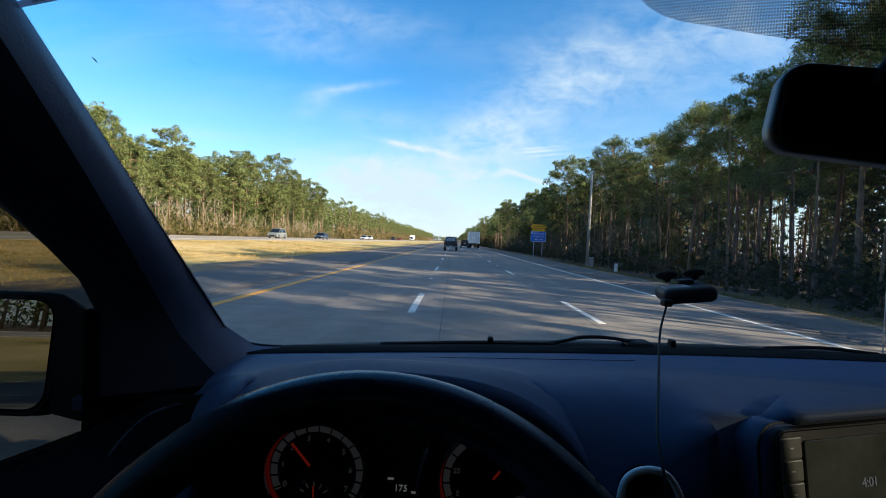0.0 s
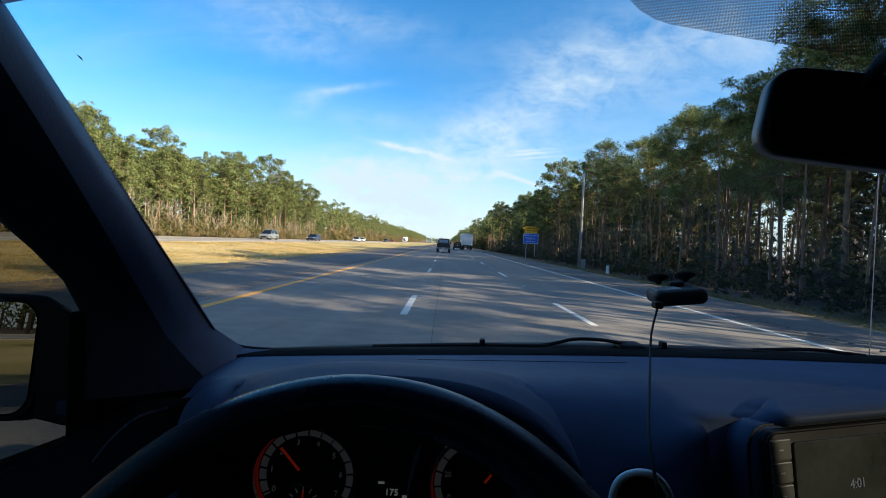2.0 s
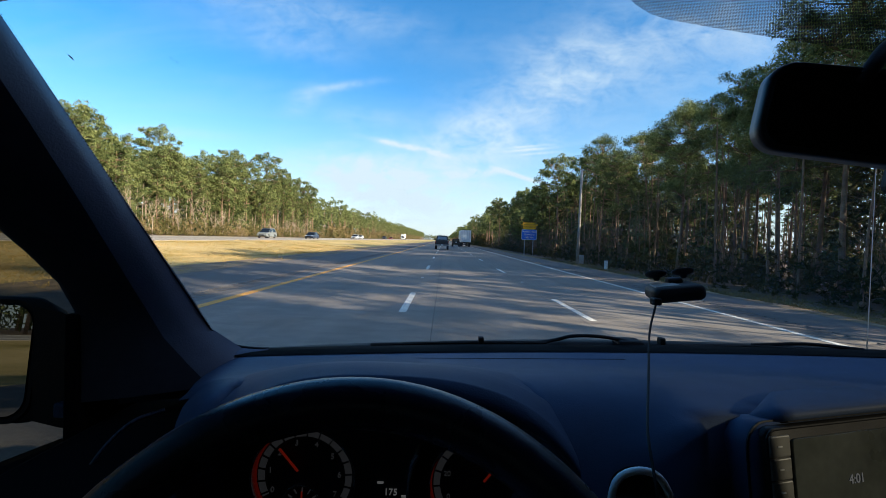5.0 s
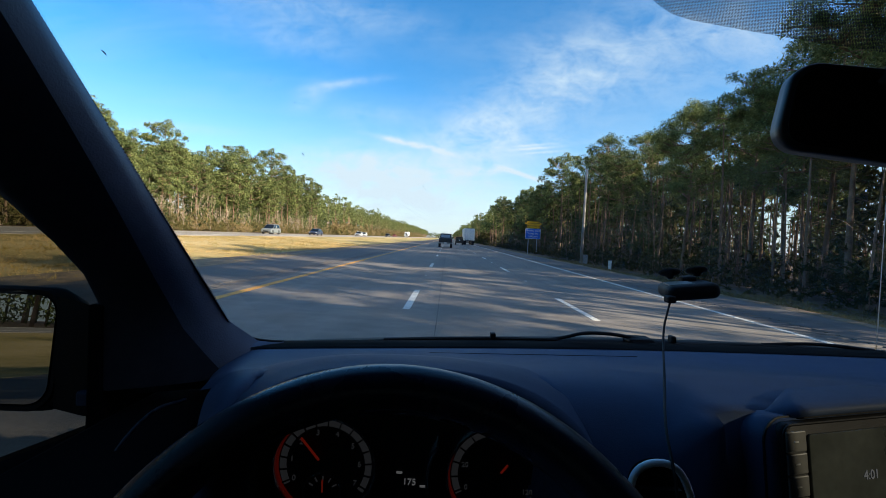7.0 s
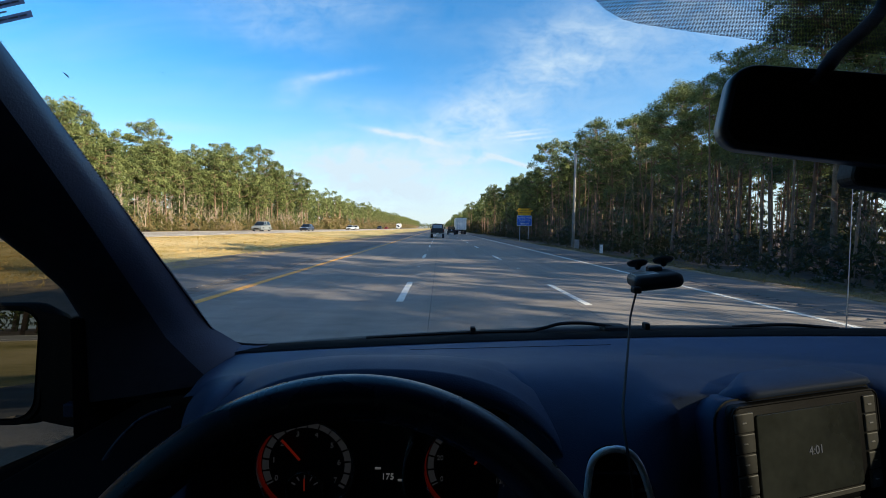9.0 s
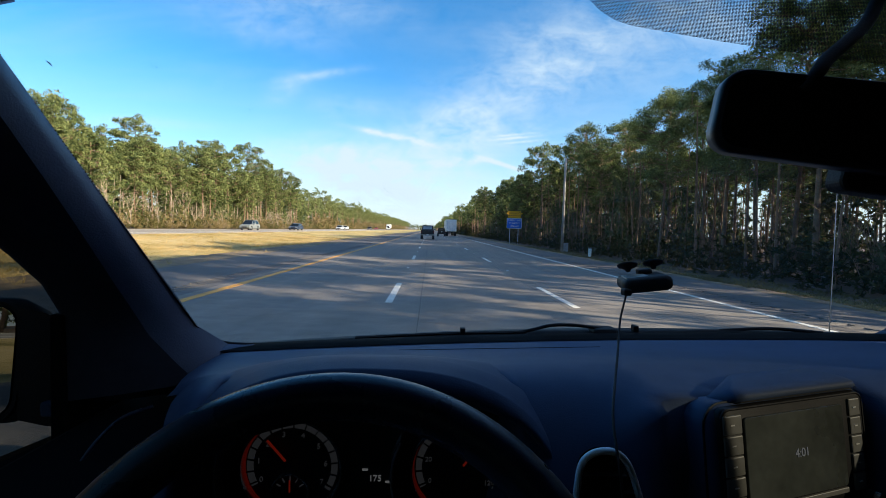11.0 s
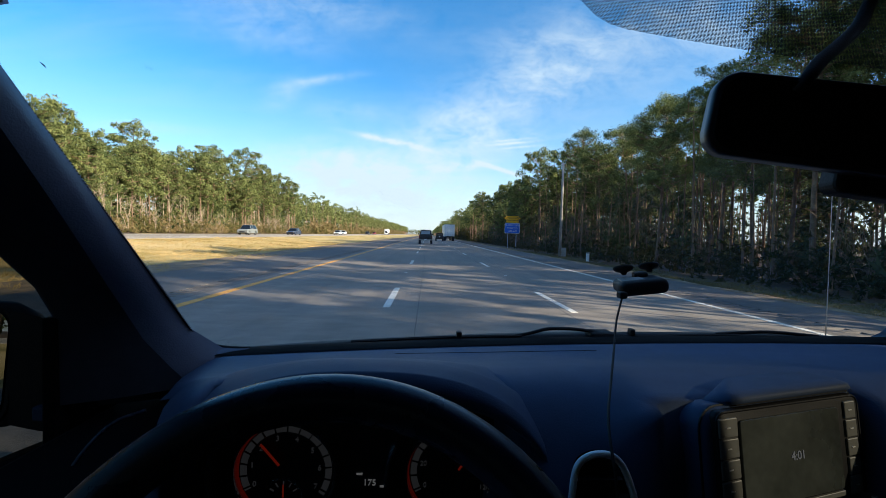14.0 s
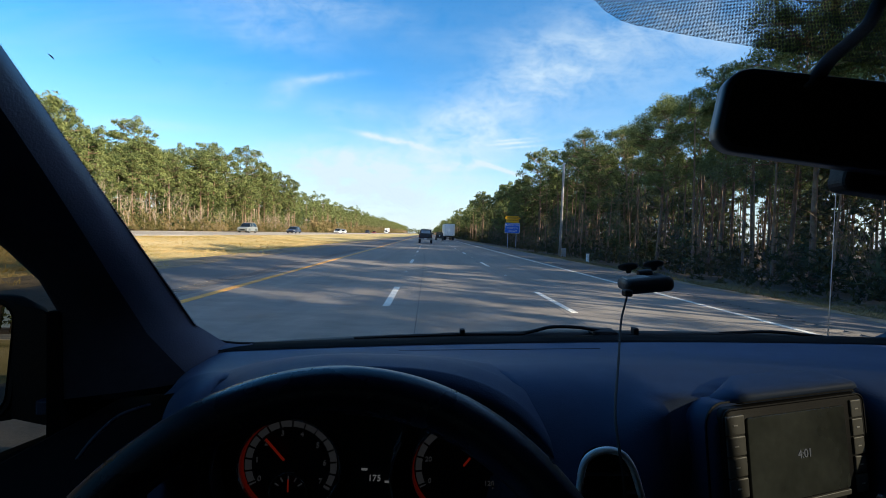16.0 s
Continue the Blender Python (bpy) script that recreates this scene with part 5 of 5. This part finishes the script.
    vent = part("air_vent", tube(pts, 0.0038, 10), M_RING, van, "silver surround of a dark air vent", True)
    bm = bmesh.new()
    bm.faces.new([bm.verts.new((p.x, 0.462, p.z)) for p in pts[:-1]])
    part("vent_mouth", bm, M_BLACK, vent)
    for k in range(4):
        z = 1.10 + 0.02 * k
        part("vent_slat", box((0.182, 0.453, z), (0.24 - 0.01 * (k > 2), 0.461, z + 0.003)), M_BLACK, vent)
    pts = spline([(0.70, 0.50, 1.09), (0.695, 0.50, 1.16), (0.715, 0.51, 1.215), (0.76, 0.53, 1.235), (0.86, 0.55, 1.235)], 6)
    part("air_vent", tube(pts, 0.003, 8), M_BLACK, van, "dark trim of the passenger air vent", True)


def build_cabin():
    # driver's windscreen pillar: a padded beam between the glass and the side window
    rings = []
    for k in range(15):
        z = 1.12 + 0.72 * k / 14
        i = Vector((-0.453 - 0.098 * (z - 1.195), 0.905 - 0.905 * (z - 1.195), z))
        if z < 1.215:
            i.x += (1.215 - z) * 0.9
        o = Vector((-0.612 + 0.253 * (z - 1.295), 0.74 - 1.33 * (z - 1.295), z))
        if z < 1.30:
            o = Vector((-0.612, 0.74, z))
        d = o - i
        nrm = Vector((d.y, -d.x, 0)).normalized()
        if nrm.y > 0:
            nrm = -nrm
        row = [i, i + d * 0.06 + nrm * 0.010, i + d * 0.14 + nrm * 0.022, i + d * 0.24 + nrm * 0.033, i + d * 0.42 + nrm * 0.039, i + d * 0.58 + nrm * 0.035, i + d * 0.78 + nrm * 0.022, i + d * 0.96 + nrm * 0.005, o, o - nrm * 0.05, i - nrm * 0.03]
        rings.append(row)
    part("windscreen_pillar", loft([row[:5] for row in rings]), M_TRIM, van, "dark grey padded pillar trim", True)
    # same padding past the crest; the darker liner colour stands in for shade
    part("pillar_side_trim", loft([row[4:] + row[:1] for row in rings]), M_LINER, van, "door side of the pillar trim, coloured darker for its shade", True)
    rings = [[(1.055 + 0.9 * max(0, 1.225 - z) * -1 + dx, 0.98 - 0.9 * (z - 1.2) + dy, z) for dx, dy in ((0, 0), (0.03, -0.05), (0.12, -0.1), (0.14, 0.0), (0.05, 0.03))] for z in (1.16, 1.19, 1.21, 1.225, 1.3, 1.5, 1.7, 1.85)]
    part("windscreen_pillar", loft(rings, True, True), M_TRIM, van, "dark grey padded pillar trim", True)
    door = part("front_door", loft([[(-0.60, y, 0.45), (-0.585, y, 0.75), (-0.575, y, 0.98), (-0.588, y, 1.045 + (0.74 - y) * 0.16), (-0.612, y, 1.056 + (0.74 - y) * 0.16), (-0.70, y, 1.03 + (0.74 - y) * 0.12), (-0.72, y, 0.45)] for y in (0.98, 0.74, 0.5, 0.2, -0.2, -0.6)], True, True), M_MATTE, van, "black front door panel under the window", True)
    part("sail_panel", box((-0.625, 0.735, 1.03), (-0.602, 0.90, 1.27), 0.004), M_MATTE, door, "black triangular door corner trim")
    part("corner_trim", tube(spline([(-0.50, 0.60, 1.02), (-0.49, 0.63, 1.08), (-0.46, 0.66, 1.125), (-0.42, 0.68, 1.14)], 5), 0.003, 8), M_LEATHER, door)
    bead = [(-0.499, 0.905, 1.248), (-0.478, 0.915, 1.209), (-0.456, 0.925, 1.186), (-0.423, 0.930, 1.176), (-0.389, 0.935, 1.172), (-0.365, 0.940, 1.171)]
    foot = [(-0.492, 0.860, 1.153), (-0.479, 0.875, 1.151), (-0.456, 0.885, 1.159), (-0.411, 0.890, 1.160), (-0.392, 0.905, 1.161), (-0.363, 0.935, 1.169)]
    rows = [spline(bead, 6), [a.lerp(b, 0.5) + Vector((0, -0.004, 0.004)) for a, b in zip(spline(bead, 6), spline(foot, 6))], spline(foot, 6)]
    part("corner_trim", loft(rows), M_TRIM, van, "curved trim at the foot of the glass", True)
    part("glass_seal", tube(rows[0], 0.0035, 8), M_BLACK, van, "black seal round the corner of the glass", True)
    part("side_window_rail", box((-0.63, -0.6, 1.74), (-0.55, 0.22, 1.86), 0.01), M_TRIM, van)
    bm = bmesh.new()
    bm.faces.new([bm.verts.new(p) for p in ((-0.628, 0.80, 1.03), (-0.626, 0.80, 1.36), (-0.588, 0.12, 1.87), (-0.582, -0.6, 1.87), (-0.622, -0.6, 1.03))])
    g = part("side_window", bm, M_TINTED, door, "lightly tinted side window")
    g.visible_shadow = False
    # the rest of the shell, plain
    part("roof", box((-0.66, -1.6, 1.83), (1.30, 0.46, 1.87), 0.01), M_LINER, van)
    rear = part("tailgate", box((-0.70, -1.64, 0.3), (1.34, -1.6, 1.1)), paint("tailgate_paint", (0.02, 0.022, 0.03)), van)
    for lo, hi in (((-0.70, -1.64, 1.68), (1.34, -1.6, 1.87)), ((-0.70, -1.64, 1.1), (-0.52, -1.6, 1.68)), ((1.16, -1.64, 1.1), (1.34, -1.6, 1.68))):
        part("tailgate_frame", box(lo, hi), M_LINER, rear)
    part("rear_window", box((-0.52, -1.623, 1.1), (1.16, -1.617, 1.68)), M_TINTED, rear, "dark tinted rear window")
    part("floor_pan", box((-0.72, -1.64, 0.32), (1.36, 1.2, 0.36)), M_BLACK, van)
    part("side_wall", box((-0.72, -1.64, 0.32), (-0.62, -0.6, 1.86)), M_LINER, van)
    part("side_wall", box((1.26, -1.64, 0.32), (1.36, 1.05, 1.08)), M_LINER, van)
    # unseen panels added to narrow this window, so sun reaches only the radio
    part("side_wall", box((1.26, -1.64, 1.08), (1.36, -0.012, 1.86)), M_LINER, van)
    part("side_wall", box((1.26, 0.34, 1.08), (1.36, 0.7, 1.86)), M_LINER, van)
    part("side_window_rail", box((1.26, -0.012, 1.66), (1.36, 0.34, 1.86)), M_LINER, van)
    part("side_window", box((1.30, -0.012, 1.08), (1.306, 0.34, 1.66)), M_SUNDIM, van, "lightly tinted side window")
    # wings, bumper and wheels that carry the bonnet
    p = paint("van_paint", (0.02, 0.022, 0.03))
    for s, x in ((-1, -0.66), (1, 1.30)):
        part("wing", extruded([(0.98, 0.4), (1.05, 0.4), (1.12, 0.72), (1.5, 0.76), (1.78, 0.6), (1.86, 0.4), (1.95, 0.4), (1.95, 0.62), (1.8, 0.82), (1.4, 0.96), (0.98, 1.04)], 0.05, 0.0, 0.0), p, van).matrix_basis = pose(x, 0, 0)
        part("headlight", box((x - s * 0.3, 1.9, 0.62), (x - s * 0.02, 1.97, 0.76), 0.02), M_LAMP, van)
    part("bumper", box((-0.7, 1.9, 0.25), (1.34, 2.06, 0.56), 0.05), p, van)
    for x in (-0.62, 1.26):
        for y in (1.46, -1.3):
            add_wheel(van, x, y, 0.33)
    # outside mirror on the driver's door
    hm = pose(-0.81, 0.80, 1.172, -6.5, 0, 2)
    outer = round_rect(0.235, 0.225, 0.055)
    rings = [[hm @ Vector((x * k, y, z * k + dz)) for x, z in outer] for y, k, dz in ((-0.012, 0.93, 0), (-0.008, 0.98, 0), (0.0, 1.0, 0), (0.04, 0.93, -0.008), (0.09, 0.74, -0.03), (0.11, 0.5, -0.04))]
    shell = part("side_mirror", loft(rings, True, True), M_BLACK, van, "black housing of the outside mirror", True)
    part("mirror_glass", slab(round_rect(0.185, 0.195, 0.035), -0.0165, -0.011, hm @ pose(-0.014, 0, 0)), M_MIRROR, shell, "silvered mirror glass")
    rim = round_rect(0.20, 0.21, 0.04)
    part("glass_surround", tube([hm @ Vector((x - 0.014, -0.012, z)) for x, z in rim + rim[:1]], 0.006, 6), M_BLACK, shell)
    rings = [[(-0.72, 0.78, 1.07), (-0.72, 0.88, 1.07), (-0.72, 0.88, 1.20), (-0.72, 0.785, 1.272)], [(-0.67, 0.78, 1.06), (-0.67, 0.9, 1.06), (-0.67, 0.9, 1.19), (-0.67, 0.785, 1.262)], [(-0.61, 0.78, 1.055), (-0.61, 0.9, 1.055), (-0.61, 0.9, 1.16), (-0.61, 0.785, 1.232)]]
    part("mirror_arm", loft(rings, True, True), M_BLACK, shell)
    part("arm_lamp", box((-0.668, 0.765, 1.082), (-0.640, 0.782, 1.108), 0.004), M_DASH, shell)
    # inside mirror
    mm = pose(0.455, 0.455, 1.553, 0, 9.0, -14)
    mir = part("rear_view_mirror", slab(round_rect(0.262, 0.094, 0.026, 6), -0.004, 0.017, mm, 0.004), M_HOUSING, van, "black rear-view mirror housing", True)
    part("mirror_face", slab(round_rect(0.248, 0.08, 0.022, 6), -0.0065, -0.003, mm), mat("dimmed_mirror", (0.02, 0.02, 0.022), 0.05, 0, 0.0, 1.0, spec=0.3), mir, "dimmed mirror face")
    part("mirror_stem", tube(spline([(0.41, 0.462, 1.588), (0.426, 0.465, 1.609), (0.451, 0.48, 1.632), (0.492, 0.50, 1.661), (0.528, 0.515, 1.691), (0.545, 0.52, 1.721), (0.552, 0.51, 1.755), (0.553, 0.49, 1.79)], 5), 0.0078, 12), M_BLACK, mir, "curved black stem and cable", True)
    part("mirror_base", slab(round_rect(0.10, 0.04, 0.012), 0.0, 0.03, pose(0.52, 0.462, 1.497, 0, 9, -14), 0.005), M_BLACK, mir)
    part("antenna", tube([(1.30, 1.35, 0.95), (1.298, 1.35, 1.3), (1.294, 1.35, 1.75)], [0.003, 0.0014, 0.001], 6), M_ALU, van, "thin whip antenna on the wing")


build_windscreen()
build_dashboard()
build_wipers()
build_instruments()
build_steering_wheel()
build_radio()
build_cabin()


def radar_detector():
    d = thing("radar_detector", "small black radar detector held on the windscreen by suction cups", "radar detector")
    m = pose(0.396, 0.765, 1.342, 0, -9, -14)
    part("case", slab(round_rect(0.08, 0.026, 0.011), -0.035, 0.045, m, 0.009), M_BLACK, d, "glossy black case", True)
    part("top_panel", box((-0.034, -0.024, 0.011), (0.004, 0.03, 0.0145), 0.0015), M_SATIN, d).matrix_basis = m
    part("bracket", box((-0.004, 0.02, 0.010), (0.02, 0.05, 0.022), 0.004), M_BLACK, d).matrix_basis = m
    for x, y, z in ((0.385, 0.812, 1.366), (0.438, 0.82, 1.372)):
        q = pose(x, y, z, 68, 0, 0)
        part("suction_cup", loft([[q @ Vector((r * math.cos(a), w, r * math.sin(a))) for a in (2 * math.pi * k / 24 for k in range(24))] for r, w in ((0.004, -0.009), (0.006, -0.004), (0.016, 0.0), (0.0185, 0.003), (0.0185, 0.005))], True, True), M_RUBBER, d, smooth=True)
    cord = [(0.352, 0.738, 1.328), (0.344, 0.73, 1.31), (0.332, 0.715, 1.285), (0.315, 0.68, 1.2615), (0.286, 0.617, 1.248), (0.2565, 0.554, 1.235), (0.2255, 0.486, 1.217), (0.2155, 0.449, 1.1925), (0.216, 0.438, 1.168), (0.219, 0.43, 1.12)]
    part("cord", tube(spline(cord, 6), 0.0017, 6), M_RUBBER, d, "thin black power cord", True)
    part("plug", box((0.344, 0.73, 1.322), (0.358, 0.748, 1.334), 0.003), M_BLACK, d)


def sticker():
    """Clear film in the top corner of the glass, printed with lavender-grey bars and unreadable lines."""
    def patch(x0, x1, z0, high, lift):
        def at(x, dz):
            return screen_point(x + 0.35 * dz, z0 + 0.25 * (x + 0.441) + dz, lift)
        return loft([[at(x, dz) for x in (x0, (x0 + x1) / 2, x1)] for dz in (0.0, high)])
    bm = patch(-0.505, -0.4375, 1.6597, 0.05, 0.003)
    bmesh.ops.solidify(bm, geom=list(bm.faces), thickness=0.0003)
    s = tagged(mesh_object("service_sticker", bm, M_GLASS), "clear reminder sticker with lavender-grey bars on the windscreen", "sticker")
    s.visible_shadow = False
    ink = leaf_mat("sticker_print", (0.29, 0.28, 0.36), (0.35, 0.33, 0.43), 0.85)
    for k in range(4):
        z = 1.6629 + 0.0099 * k
        bar = part("printed_bar", patch(-0.503, -0.441, z, 0.0052, 0.0042), ink, s)
        for x0, x1 in ((-0.474, -0.467), (-0.465, -0.4545), (-0.453, -0.445)):
            part("printed_line", patch(x0, x1, z + 0.0019, 0.0013, 0.0048), M_SATIN, bar)
        part("printed_line", patch(-0.474, -0.463, z + 0.0068, 0.0014, 0.0042), ink, s)


def insect_splats():
    splats = ((-0.444, 1.614, 0.55), (-0.338, 1.624, 0.13), (-0.333, 1.621, 0.16), (-0.337, 1.622, 0.1), (-0.264, 1.607, 0.13), (-0.240, 1.586, 0.14), (-0.244, 1.527, 0.32), (-0.068, 1.495, 0.2), (-0.064, 1.491, 0.16), (-0.039, 1.623, 0.1))
    for x, z, s_ in splats:
        line = [screen_point(x + dx * s_, z + dz * s_, 0.003) for dx, dz in ((-0.0032, 0.0042), (-0.0008, 0.0016), (0.0009, -0.0008), (0.0014, -0.0036))]
        bm = tube(line, [0.0004 * s_ + 0.0001, 0.0011 * s_ + 0.0001, 0.0012 * s_ + 0.0001, 0.0004 * s_ + 0.0001], 6)
        tagged(mesh_object("insect_splat", bm, M_BLACK), "dark dried insect speck on the windscreen", "speck")


radar_detector()
sticker()
insect_splats()


# ---- roadside things ----
def traffic_sign():
    s = thing("information_sign", "blue traffic information sign with an amber panel on two posts", "sign")
    x, y, g = 12.35, 64.0, ground_z(12.3)
    for dx in (-0.62, 0.62):
        part("post", box((x + dx - 0.05, y + 0.03, g - 0.1), (x + dx + 0.05, y + 0.12, g + 4.5), 0.008), M_ALU, s, "galvanised steel post")
    b = part("blue_panel", slab(round_rect(2.2, 1.5, 0.12), 0.0, 0.03, pose(x, y, g + 2.95)), M_SIGNWHITE, s, "white-edged blue panel")
    part("blue_field", slab(round_rect(2.1, 1.4, 0.1), -0.006, 0.0, pose(x, y, g + 2.95)), M_BLUE, b)
    for k, text in enumerate(("TRAFFIC INFO", "TUNE TO", "1680 AM")):
        words("legend", text, 0.36, M_SIGNWHITE, pose(x, y - 0.012, g + 3.38 - 0.43 * k), b, "white capital letters", 0.003)
    a = part("amber_panel", slab(round_rect(1.85, 0.95, 0.06), 0.0, 0.03, pose(x, y, g + 4.25)), M_AMBER, s, "amber panel with black letters")
    for k, text in enumerate(("URGENT MESSAGE", "WHEN FLASHING")):
        words("legend", text, 0.235, M_INK, pose(x, y - 0.008, g + 4.42 - 0.34 * k), a, "black capital letters", 0.003)
    part("beacon", tube([(x - 1.05, y - 0.1, g + 4.4), (x - 1.05, y + 0.05, g + 4.4)], 0.12, 16), M_AMBER, s, "amber flashing lamp")
    part("beacon", tube([(x + 1.05, y - 0.1, g + 4.4), (x + 1.05, y + 0.05, g + 4.4)], 0.12, 16), M_AMBER, s, "amber flashing lamp")


def utility_pole():
    p = thing("utility_pole", "weathered wooden pole with a grey cabinet at its foot", "pole")
    x, y, g = 11.6, 38.0, ground_z(11.6)
    part("pole_shaft", tube([(x, y, g - 0.2), (x + 0.03, y, g + 4), (x + 0.05, y, g + 8.2)], [0.13, 0.115, 0.09], 12), M_POLE, p, smooth=True)
    c = thing("utility_cabinet", "small grey metal cabinet standing beside the pole", "cabinet")
    part("cabinet_body", box((x + 0.25, y + 0.3, ground_z(x + 0.5) - 0.05), (x + 0.65, y + 0.65, ground_z(x + 0.5) + 0.85), 0.02), M_ALU, c)
    part("cabinet_door", box((x + 0.28, y + 0.285, ground_z(x + 0.5) + 0.1), (x + 0.62, y + 0.3, ground_z(x + 0.5) + 0.8), 0.005), M_ALU, c)
    k = thing("marker_post", "short white marker post in the verge grass", "post")
    part("marker_shaft", box((11.75, 31.9, ground_z(11.8) - 0.1), (11.95, 32.05, ground_z(11.8) + 0.6), 0.02), M_SIGNWHITE, k)
    part("marker_cap", box((11.73, 31.88, ground_z(11.8) + 0.6), (11.97, 32.07, ground_z(11.8) + 0.68), 0.02), M_SATIN, k)


traffic_sign()
utility_pole()
